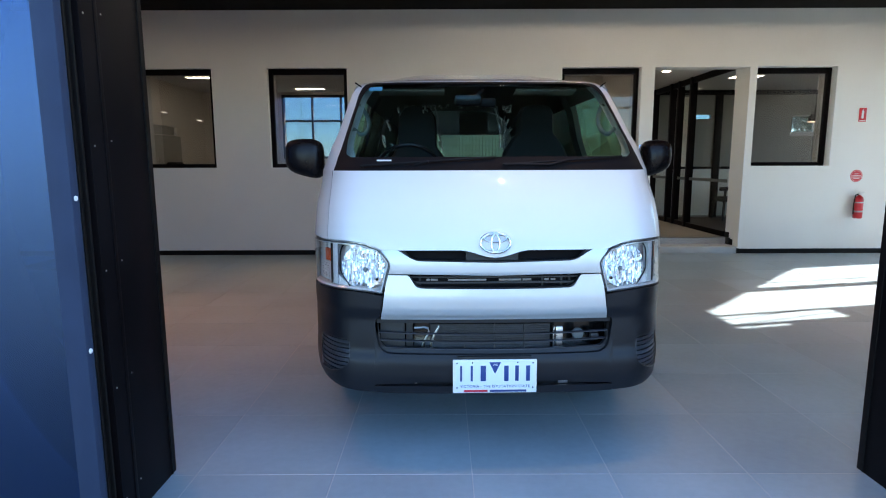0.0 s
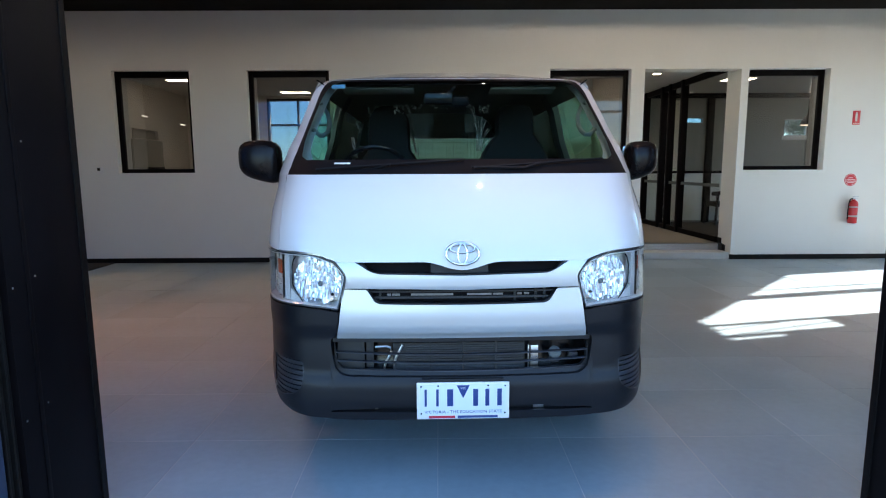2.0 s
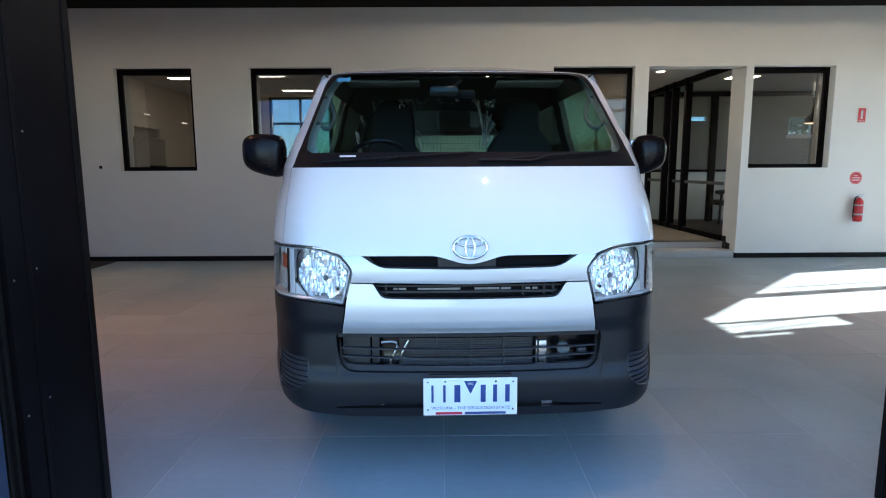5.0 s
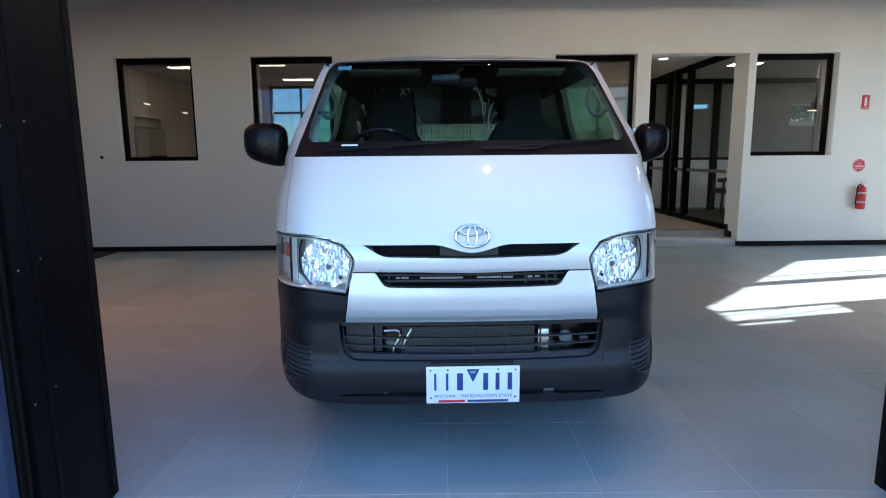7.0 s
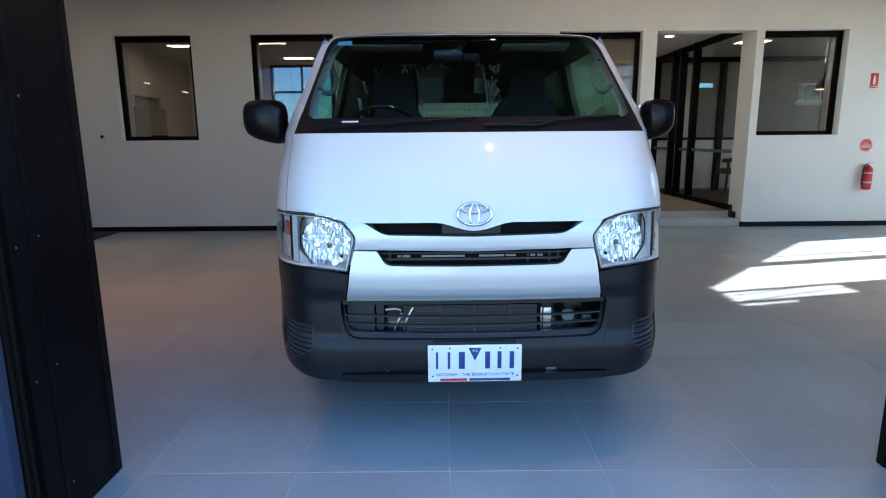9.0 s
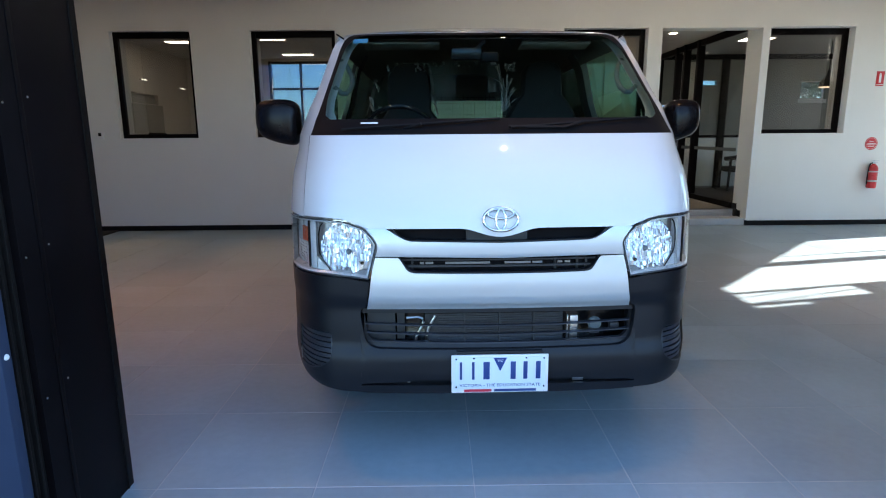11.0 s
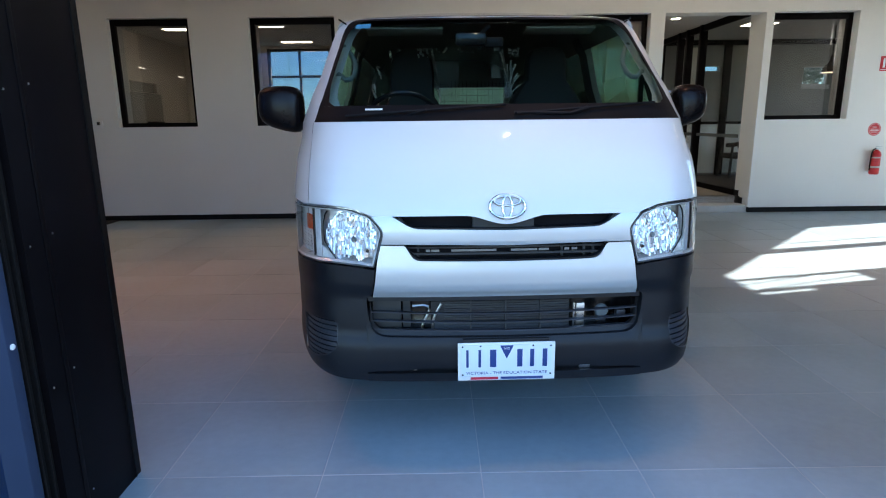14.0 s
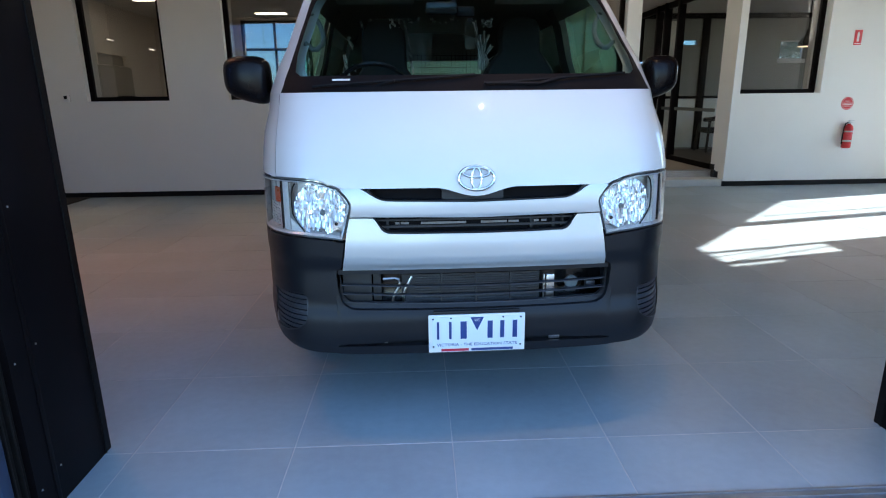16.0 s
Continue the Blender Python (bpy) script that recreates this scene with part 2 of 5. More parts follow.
# side walls, the right one with a glazed bay that lets the sun in
bm = bmesh.new()
box(bm, LEFT_X - 0.2, LEFT_X, FRONT_Y, WALL_Y + WALL_T, 0, 6.5)
structure("wall_west", bm, M_WALL, "plain white painted side wall", "wall")
BAY0, BAY1, BAY_Z = 5.335, 7.60, 3.02
bm = bmesh.new()
box(bm, RIGHT_X, RIGHT_X + 0.2, FRONT_Y, BAY0, 0, 6.5)
box(bm, RIGHT_X, RIGHT_X + 0.2, BAY1, WALL_Y + WALL_T, 0, 6.5)
box(bm, RIGHT_X, RIGHT_X + 0.2, BAY0, BAY1, BAY_Z, 6.5)
structure("wall_east", bm, M_WALL, "white painted side wall with a tall glazed bay", "wall")
bay = thing("window_bay", "tall black-framed glazed bay in the side wall", "window", (RIGHT_X + 0.1, 6.5, 0), kind="structure")
for a, b in ((6.843, 6.868), (6.49, 6.655), (5.70, 5.755), (5.38, 5.455)):
    part("mullion", box(bmesh.new(), RIGHT_X + 0.001, RIGHT_X + 0.02, a, b, 0.0, BAY_Z, 0.002), M_BLACK, bay)
# unseen boards and bars, added to shape the sun patch on the floor
part("sun_mask", box(bmesh.new(), RIGHT_X + 0.001, RIGHT_X + 0.02, 5.378, 5.70, 0.0, 2.23), M_BLACK, bay)
part("sun_mask", box(bmesh.new(), RIGHT_X + 0.001, RIGHT_X + 0.02, BAY0, 5.378, 0.0, 2.62), M_BLACK, bay)
for a, b in (((5.585, 2.996), (5.715, 2.435)), ((5.455, 2.88), (5.610, 2.23))):
    part("sun_mask_bar", tube(bmesh.new(), (RIGHT_X + 0.012, *a), (RIGHT_X + 0.012, *b), 0.010, 8), M_BLACK, bay)
glz = part("pane", box(bmesh.new(), RIGHT_X + 0.095, RIGHT_X + 0.101, BAY0, BAY1, 0.0, BAY_Z), M_BAYGLASS, bay)
glz.visible_shadow = False

bm = bmesh.new()
box(bm, LEFT_X, RIGHT_X, IN_Y + 0.005, WALL_Y, CEIL_Z, CEIL_Z + 0.15)
structure("ceiling", bm, M_CEIL, "flat black showroom ceiling", "ceiling")
bm = bmesh.new()
box(bm, LEFT_X - 0.2, RIGHT_X + 0.2, FRONT_Y, 12.9, 6.5, 6.7)
structure("roof", bm, M_CONCRETE, "flat roof over the building", "roof")

# unseen slab outside the glazed bay, its slanting front edge added to cut the sun patch
bm = bmesh.new()
zc = 3.0
pts = [(7.48, 5.966), (10.7, 9.295), (7.48, 9.295)]
vs = [bm.verts.new((x, y, z)) for z in (zc, zc + 0.2) for x, y in pts]
bm.faces.new(vs[2::-1]), bm.faces.new(vs[3:])
for i in range(3):
    bm.faces.new((vs[i], vs[(i + 1) % 3], vs[3 + (i + 1) % 3], vs[3 + i]))
bmesh.ops.recalc_face_normals(bm, faces=bm.faces[:])
structure("awning", bm, M_CONCRETE, "unseen awning slab added to cut the sun patch", "awning")

# front wall: dark cladding over shopfront glazing on both sides of the entrance
bm = bmesh.new()
box(bm, LEFT_X, RIGHT_X, FRONT_Y, IN_Y, 3.10, 6.5)
box(bm, JL - 0.1, JR + 0.1, FRONT_Y, IN_Y, HEAD_Z, 3.10)
box(bm, LEFT_X, -4.50, FRONT_Y, IN_Y, 0, 3.10)
box(bm, 5.2, RIGHT_X, FRONT_Y, IN_Y, 0, 3.10)
structure("wall_south", bm, M_BLACK, "black-clad shopfront wall over the entrance", "wall")


def jamb(name, x_face, sign):
    """Black lining of the entrance with seal grooves and screws."""
    j = thing(name, "black powder-coated entrance lining with seal grooves and screws", "door frame", (x_face, 1.85, 0), kind="structure")
    back = x_face - sign * 0.088
    a, b = sorted((x_face, back))
    part("lining", box(bmesh.new(), a, b, FRONT_Y + 0.085, IN_Y, 0, HEAD_Z, 0.002), M_BLACK, j)
    # outer stile and the stepped seal channel behind it
    sa, sb = sorted((x_face, x_face - sign * 0.0735))
    part("stile", box(bmesh.new(), sa, sb, FRONT_Y - 0.04, FRONT_Y - 0.002, 0, HEAD_Z, 0.002), M_STILE, j)
    if sign > 0:
        for z in (1.225, 0.714):
            part("cap", lathe(bmesh.new(), [(0.009, 0), (0.008, sign * 0.003), (0.004, sign * 0.005)], (x_face, FRONT_Y - 0.021, z + 0.005), "X", 14), M_WHITE, j, "small white plastic cap")
    n0, n1 = sorted((x_face - sign * 0.022, back))
    part("channel", box(bmesh.new(), n0, n1, FRONT_Y - 0.002, FRONT_Y + 0.085, 0, HEAD_Z), M_GROOVE, j)
    for y, d in ((FRONT_Y + 0.022, 0.012), (FRONT_Y + 0.052, 0.008)):
        s0, s1 = sorted((x_face - sign * d, x_face - sign * 0.024))
        part("seal", box(bmesh.new(), s0, s1, y, y + 0.008, 0, HEAD_Z, 0.002), M_GROOVE, j)
    # raised bead and the narrow return at the room side
    s0, s1 = sorted((x_face, x_face + sign * 0.004))
    part("bead", box(bmesh.new(), s0, s1, FRONT_Y + 0.165, FRONT_Y + 0.185, 0, HEAD_Z, 0.0015), M_BLACK, j)
    part("bead", box(bmesh.new(), s0, s1, IN_Y - 0.040, IN_Y - 0.036, 0, HEAD_Z, 0.0008), M_GROOVE, j)
    for k in range(7):
        z = 0.105 + 0.432 * k
        for y in (FRONT_Y + 0.108, FRONT_Y + 0.21):
            zz = z + (0.02 if y > FRONT_Y + 0.15 else 0)
            part("screw", lathe(bmesh.new(), [(0.0034, 0), (0.0034, sign * 0.0015), (0.002, sign * 0.0022)], (x_face, y, zz), "X", 10), M_STEEL, j)
    return j


jamb("door_frame_1", JL, 1)
jamb("door_frame_2", JR, -1)


def shopfront(name, x0, x1, mullions, transom, glass):
    s = thing(name, "black-framed shopfront glazing beside the entrance", "window", ((x0 + x1) / 2, FRONT_Y, 0), kind="structure")
    part("sill", box(bmesh.new(), x0, x1, FRONT_Y - 0.018, FRONT_Y + 0.06, 0.0, 0.10, 0.003), M_BLACK, s)
    part("head", box(bmesh.new(), x0, x1, FRONT_Y - 0.018, FRONT_Y + 0.06, 3.02, 3.10, 0.003), M_BLACK, s)
    part("transom", box(bmesh.new(), x0, x1, FRONT_Y - 0.012, FRONT_Y + 0.055, transom, transom + 0.06, 0.003), M_BLACK, s)
    for m in mullions:
        part("mullion", box(bmesh.new(), m - 0.03, m + 0.03, FRONT_Y - 0.015, FRONT_Y + 0.058, 0.10, 3.02, 0.003), M_BLACK, s)
    xs = [x0] + list(mullions) + [x1]
    for a, b in zip(xs, xs[1:]):
        p = part("pane", box(bmesh.new(), a + 0.02, b - 0.02, FRONT_Y + 0.012, FRONT_Y + 0.018, 0.08, 3.04), glass, s)
        p.visible_shadow = False
    return s


shopfront("window_front_left", -4.50, JL - 0.088, (-3.72, -2.55), 2.36, M_FGLASS)
shopfront("window_front_right", JR + 0.088, 5.2, (3.0, 4.1), 2.72, M_FRONTGLASS)

# threshold track
bm = bmesh.new()
box(bm, JL + 0.002, JR - 0.002, 1.600, 1.714, -0.02, 0.001)
for y in (1.640, 1.672, 1.702):
    box(bm, JL + 0.002, JR - 0.002, y, y + 0.010, 0.001, 0.006, 0.001)
structure("threshold", bm, M_TRACK, "grooved aluminium sliding-door track in the floor", "threshold")

# outdoors
bm = bmesh.new()
box(bm, -400, 400, -400, 1.598, -0.30, -0.015)
structure("ground_1", bm, M_CONCRETE, "broad asphalt forecourt in front of the building", "ground")
bm = bmesh.new()
box(bm, -400, 400, 12.85, 400, -0.30, -0.015)
structure("ground_2", bm, M_CONCRETE, "ground behind the building", "ground")
for nm, x0, x1 in (("ground_3", -400, LEFT_X - 0.2), ("ground_4", RIGHT_X + 0.2, 400)):
    structure(nm, box(bmesh.new(), x0, x1, 1.6, 12.85, -0.30, -0.015), M_CONCRETE, "ground beside the building", "ground")
structure("fence_wall", box(bmesh.new(), 1.0, 60, -22, -21.8, -0.02, 3.0), M_FENCE, "long sand-coloured wall across the forecourt", "wall")


# ---- rooms behind the back wall ----
RY = WALL_Y + WALL_T
bm = bmesh.new()
box(bm, -5.5, -5.3, RY, 12.8, 0, 3.0)
box(bm, -5.3, -3.58, 12.6, 12.8, 0, 3.0)
box(bm, -1.6, 2.75, 12.6, 12.8, 0, 3.0)
box(bm, -3.58, -1.6, 12.6, 12.8, 0, 1.45)
box(bm, -3.58, -1.6, 12.6, 12.8, 2.83, 3.0)
box(bm, 0.6, 2.75, 10.1, 10.2, 0.2, 2.88)
box(bm, 2.75, 2.85, RY + 0.16, 12.8, 0, 3.0)
structure("wall_kitchen", bm, M_BEIGE, "beige painted walls of the staff room", "wall")
structure("floor_kitchen", box(bmesh.new(), -5.3, 2.75, RY, 12.6, -0.1, 0.2), M_CORR, "pale timber floor of the staff room", "floor")
structure("ceiling_kitchen", box(bmesh.new(), -5.3, 2.75, RY, 12.6, 2.88, 2.98), M_OFFCEIL, "flat pale staff room ceiling", "ceiling")
structure("ceiling_office", box(bmesh.new(), 2.85, 9.2, RY, 12.7, 2.80, 2.9), M_OFFCEIL, "flat pale office ceiling", "ceiling")
bm = bmesh.new()
OFF_Y, VX0, VX1, VZ0, VZ1 = 11.80, 7.13, 7.62, 1.94, 2.29
box(bm, 2.85, 4.36, 12.7, 12.85, 0, 3.0)
for x0, x1, z0, z1 in ((4.36, 5.11, 0, 2.9), (5.47, VX0, 0, 2.9), (5.11, 5.47, 0, 2.215), (5.11, 5.47, 2.312, 2.9)):
    box(bm, x0, x1, OFF_Y, OFF_Y + 0.12, z0, z1)
box(bm, VX1, 9.2, OFF_Y, OFF_Y + 0.12, 0, 2.9)
box(bm, VX0, VX1, OFF_Y, OFF_Y + 0.12, 0, VZ0)
box(bm, VX0, VX1, OFF_Y, OFF_Y + 0.12, VZ1, 2.9)
box(bm, 9.2, 9.4, RY, OFF_Y + 0.12, 0, 2.9)
box(bm, 4.36, 4.48, OFF_Y + 0.12, 12.85, 0, 2.9)
structure("wall_office", bm, M_GREYWALL, "dark grey painted walls of the office", "wall")
op = thing("office_panelling", "pale panels under black rails along the office wall", "panelling", (6.0, OFF_Y, 0.2), kind="structure")
for x0, x1 in ((4.37, 4.79), (5.01, 5.52), (5.68, 6.9), (6.92, 8.1)):
    part("panel", box(bmesh.new(), x0, x1, OFF_Y - 0.02, OFF_Y - 0.001, 0.24, 1.20, 0.003), M_PALEPANEL, op)
part("strip", box(bmesh.new(), 4.80, 5.00, OFF_Y - 0.025, OFF_Y - 0.001, 0.24, 2.66, 0.003), M_BEIGE, op)
part("rail", box(bmesh.new(), 4.37, 9.19, OFF_Y - 0.04, OFF_Y - 0.021, 1.205, 1.255, 0.002), M_BLACK, op)
part("rail", box(bmesh.new(), 4.37, 9.19, OFF_Y - 0.04, OFF_Y - 0.001, 2.70, 2.798, 0.002), M_BLACK, op)
part("post", box(bmesh.new(), 5.53, 5.67, OFF_Y - 0.05, OFF_Y - 0.001, 0.201, 2.70, 0.002), M_BLACK, op)
part("post", box(bmesh.new(), 6.0, 6.03, OFF_Y - 0.03, OFF_Y - 0.001, 1.256, 2.70, 0.002), M_GREYTRIM, op)
ow = thing("window_office", "small outside window high in the office wall", "window", (7.38, OFF_Y, VZ0), kind="structure")
for x0, x1, z0, z1 in ((VX0, VX0 + .02, VZ0, VZ1), (VX1 - .02, VX1, VZ0, VZ1), (VX0 + .02, VX1 - .02, VZ0, VZ0 + .02), (VX0 + .02, VX1 - .02, VZ1 - .02, VZ1)):
    part("frame", box(bmesh.new(), x0, x1, OFF_Y + 0.03, OFF_Y + 0.08, z0, z1), M_GREYTRIM, ow)
p = part("pane", box(bmesh.new(), VX0 + .01, VX1 - .01, OFF_Y + 0.05, OFF_Y + 0.056, VZ0 + .01, VZ1 - .01), M_DARKTINT, ow)
p.visible_shadow = False
part("sill", box(bmesh.new(), VX0 - 0.03, VX1 + 0.03, OFF_Y - 0.03, OFF_Y + 0.03, VZ0 - 0.075, VZ0 - 0.001, 0.004), M_GREYTRIM, ow)
# tinted slot in the office wall, stands in for a blue glass reflection
hw = thing("window_high", "narrow strip opening standing in for a blue reflection on glass", "window", (5.29, OFF_Y, 2.215), kind="structure")
part("frame", box(bmesh.new(), 5.111, 5.469, OFF_Y + 0.04, OFF_Y + 0.07, 2.216, 2.226), M_GREYTRIM, hw)
p = part("pane", box(bmesh.new(), 5.111, 5.469, OFF_Y + 0.05, OFF_Y + 0.056, 2.2265, 2.311), M_TINTED, hw)
p.visible_shadow = False
structure("floor_corridor", box(bmesh.new(), 2.85, 4.268, RY + 0.05, 12.7, -0.1, 0.2), M_CORR, "pale timber corridor floor", "floor")
structure("floor_office", box(bmesh.new(), 4.27, 9.2, RY, 11.8, -0.1, 0.2), M_CARPET, "dark office carpet", "floor")
steps = thing("doorway_steps", "two low grey tiled steps up to the corridor", "steps", (3.64, WALL_Y + 0.1, 0), kind="structure")
part("step", box(bmesh.new(), DOOR_X0, DOOR_X1 - 0.013, WALL_Y + 0.002, WALL_Y + 0.29, 0, 0.10, 0.006), M_STEP, steps)
part("step", box(bmesh.new(), DOOR_X0, DOOR_X1 - 0.013, WALL_Y + 0.29, WALL_Y + 0.40, 0, 0.2, 0.006), M_STEP, steps)

def internal_window(name, x0, x1, recess):
    w = thing(name, "recessed internal window with a black frame", "window", ((x0 + x1) / 2, WALL_Y, WIN_Z0), kind="structure")
    ya, yb = WALL_Y + recess, WALL_Y + recess + 0.06
    part("frame", box(bmesh.new(), x0, x0 + 0.060, ya, yb, WIN_Z0, WIN_Z1, 0.003), M_BLACK, w)
    part("frame", box(bmesh.new(), x1 - 0.060, x1, ya, yb, WIN_Z0, WIN_Z1, 0.003), M_BLACK, w)
    part("frame", box(bmesh.new(), x0 + 0.060, x1 - 0.060, ya, yb, WIN_Z1 - 0.080, WIN_Z1, 0.003), M_BLACK, w)
    part("frame", box(bmesh.new(), x0 + 0.060, x1 - 0.060, ya, yb, WIN_Z0, WIN_Z0 + 0.055, 0.003), M_BLACK, w)
    # pale lining of the opening behind the frame
    yc = max(yb + 0.13, RY + 0.004)
    part("side_lining", box(bmesh.new(), x0 + 0.045, x0 + 0.059, yb + 0.001, yc, WIN_Z0 + 0.03, WIN_Z1 - 0.065), M_GREYTRIM, w)
    part("side_lining", box(bmesh.new(), x1 - 0.059, x1 - 0.045, yb + 0.001, yc, WIN_Z0 + 0.03, WIN_Z1 - 0.065), M_GREYTRIM, w)
    part("top_lining", box(bmesh.new(), x0 + 0.060, x1 - 0.060, yb + 0.001, yc, WIN_Z1 - 0.079, WIN_Z1 - 0.066), M_GREYTRIM, w)
    p = part("pane", box(bmesh.new(), x0 + 0.055, x1 - 0.055, ya + 0.028, ya + 0.034, WIN_Z0 + 0.05, WIN_Z1 - 0.075), M_GLASS, w)
    p.visible_shadow = False
    return w


for k, (a, b) in enumerate(WINDOWS):
    internal_window("window_%d" % (k + 1), a, b, 0.085 if k < 2 else 0.125)

rw = thing("window_rear", "four-pane outside window of the staff room", "window", (-2.84, 12.65, 1.45), kind="structure")
for x, y in ((-3.555, 12.601), (-2.93, 12.66), (-2.30, 12.66), (-1.625, 12.66)):
    part("mullion", box(bmesh.new(), x - 0.0245, x + 0.0245, y, 12.72, 1.451, 2.829, 0.003), M_BRONZE, rw)
for z in (1.476, 2.275, 2.804):
    part("transom", box(bmesh.new(), -3.58, -1.6, 12.665, 12.715, z - 0.025, z + 0.025, 0.003), M_BRONZE, rw)
p = part("pane", box(bmesh.new(), -3.57, -1.61, 12.687, 12.693, 1.46, 2.82), M_TINTED, rw)
p.visible_shadow = False

# glazed partition along the corridor
gp = thing("glass_partition", "black-framed glass office partition along the corridor", "partition", (4.28, 10.5, 0.2), kind="structure")
for y in (9.99, 10.52, 10.88, 11.76):
    part("post", box(bmesh.new(), 4.245, 4.355, y - 0.04, y + 0.04, 0.2, 2.80, 0.003), M_BLACK, gp)
for z0, z1 in ((0.2, 0.28), (2.70, 2.80)):
    part("rail", box(bmesh.new(), 4.275, 4.325, RY + 0.165, 11.72, z0, z1, 0.003), M_BLACK, gp)
for a, b in ((RY + 0.17, 9.95), (10.03, 10.48), (10.92, 11.72)):
    p = part("pane", box(bmesh.new(), 4.297, 4.303, a, b, 0.28, 2.72), M_PARTGLASS, gp)
    p.visible_shadow = False
    part("stripe", box(bmesh.new(), 4.292, 4.296, a, b, 1.03, 1.08), M_STRIPE, gp, "frosted safety stripe on the glass")


def led_panel(x, y, sx, sy, z=2.80):
    p = thing("ceiling_light", "flush rectangular warm LED ceiling panel", "lamp", (x, y, z), "office ceiling lights")
    part("frame", box(bmesh.new(), x - sx / 2 - .02, x + sx / 2 + .02, y - sy / 2 - .02, y + sy / 2 + .02, z - 0.012, z - 0.0005), M_WHITE, p)
    part("diffuser", box(bmesh.new(), x - sx / 2, x + sx / 2, y - sy / 2, y + sy / 2, z - 0.018, z - 0.012), M_PANEL_LIGHT, p)
    return p


for x, y in ((-4.33, 10.3), (-2.86, 10.05), (-2.80, 11.95), (-0.6, 9.5), (-0.6, 11.2), (1.6, 9.4)):
    led_panel(x, y, 0.56, 0.17, 2.88)
for x, y in ((5.15, 9.9), (7.9, 10.0), (6.3, 8.9)):
    led_panel(x, y, 0.45, 0.3)


def downlight(x, y, z, power, size=0.055, warm=(1.0, 0.78, 0.54), spot=None, blend=0.9):
    d = thing("downlight", "round recessed ceiling downlight with a warm lens, some added as fill", "lamp", (x, y, z), "ceiling downlights")
    part("trim", lathe(bmesh.new(), [(size + 0.02, -0.0005), (size + 0.02, -0.008), (size + 0.002, -0.012), (size, -0.004)], (x, y, z)), M_WHITE, d)
    part("lens", lathe(bmesh.new(), [(size, -0.003), (size, -0.006), (size * 0.9, -0.007)], (x, y, z)), M_DOWN, d)
    ld = bpy.data.lights.new("downlight_beam", "SPOT")
    ld.energy, ld.color, ld.spot_size, ld.spot_blend, ld.shadow_soft_size = power, warm, radians(spot or 80), blend, size
    lo = new("downlight_beam", ld)
    lo.location = (x, y, z - 0.02)
    lo.parent = d
    lo.matrix_parent_inverse = Matrix.Translation((-x, -y, -z))
    return d


WARM = (1.0, 0.52, 0.24)
# warm pools at left; wide unseen fill at right, added to brighten the wall
for x, p in ((-5.6, 16), (-3.75, 20), (-1.93, 20), (0.2, 2.4), (1.7, 4.6), (3.2, 5.2), (4.8, 3.3), (6.4, 2.5)):
    downlight(x, 6.72 if x < 0 else 6.3, CEIL_Z, p, warm=WARM if x < 0 else (1.0, 0.94, 0.86) if x < 1 else (1.0, 0.82, 0.62), spot=34 if x < 0 else 174, blend=0.9 if x < 0 else 0.08)
for x, p in ((-5.4, 12), (-3.4, 14), (-1.75, 15), (3.6, 15), (5.6, 13)):
    downlight(x, 4.7, CEIL_Z, p * 1.4, warm=(1.0, 0.38, 0.17), spot=68)
downlight(0.51, 4.02, CEIL_Z, 2, 0.020, spot=24)
# the second is an unseen lamp, added to warm the left floor
for x, y, p, tone in ((0.70, 2.38, 14, (1.0, 0.56, 0.26)), (-2.1, 3.0, 10, (1.0, 0.42, 0.24))):
    downlight(x, y, CEIL_Z, p, 0.022, warm=tone, spot=68 if x > 0 else 150, blend=1.0)
# lamps in the soffit over the entrance
for x, y, p in ((-1.02, 1.70, 0.3), (0.45, 1.72, 1.8)):
    downlight(x, y, HEAD_Z, p, 0.010 if p > 1 else 0.006, warm=(1.0, 0.82, 0.64), spot=150)
downlight(3.55, 9.3, 2.80, 6, 0.06)
downlight(3.55, 11.5, 2.80, 6, 0.06)

# ---- the van ----
M_PAINT = mat("white_van_paint", (0.715, 0.71, 0.71), 0.40, var=0.015, scale=3, fine=600, bump=0.003, coat=1.0, rvar=0.03, spec=0.3)
M_SILVER = mat("silver_grille_paint", (0.60, 0.62, 0.63), 0.36, metal=0.5, var=0.02, scale=3, fine=900, bump=0.004, coat=1.0, rvar=0.04, spec=0.4)
M_BUMPER = mat("dark_grey_bumper_plastic", (0.0060, 0.0070, 0.0100), 0.42, var=0.15, scale=8, fine=700, bump=0.08, spec=0.36)
M_BEZEL = mat("dark_lamp_rim", (0.030, 0.034, 0.040), 0.4, var=0.1, scale=20)
M_LAMPGREY = mat("grey_lamp_bezel", (0.74, 0.75, 0.76), 0.30, metal=0.3, var=0.08, scale=30)
M_RIB = mat("ribbed_grey_plastic", (0.022, 0.025, 0.034), 0.45, var=0.15, scale=20)
M_MIRRORBLK = mat("satin_black_plastic", (0.007, 0.0055, 0.006), 0.24, var=0.2, scale=12, spec=0.20)
M_GLOSSBLK = mat("gloss_black_plastic", (0.008, 0.008, 0.009), 0.2, var=0.2, scale=12)
M_FRIT = mat("black_windscreen_border", (0.009, 0.008, 0.009), 0.6, var=0.2, spec=0.05)
M_DASH = mat("black_dashboard", (0.028, 0.026, 0.025), 0.6, var=0.2, scale=14, fine=600, bump=0.08)
M_SEAT = mat("charcoal_seat_cloth", (0.020, 0.019, 0.018), 0.9, var=0.25, scale=25, fine=700, bump=0.2)
# cabin trim made paler, for light and windscreen reflection along the pillars
M_PILLAR = mat("brightened_pillar_trim", (0.43, 0.52, 0.53), 0.6, var=0.06, scale=8)
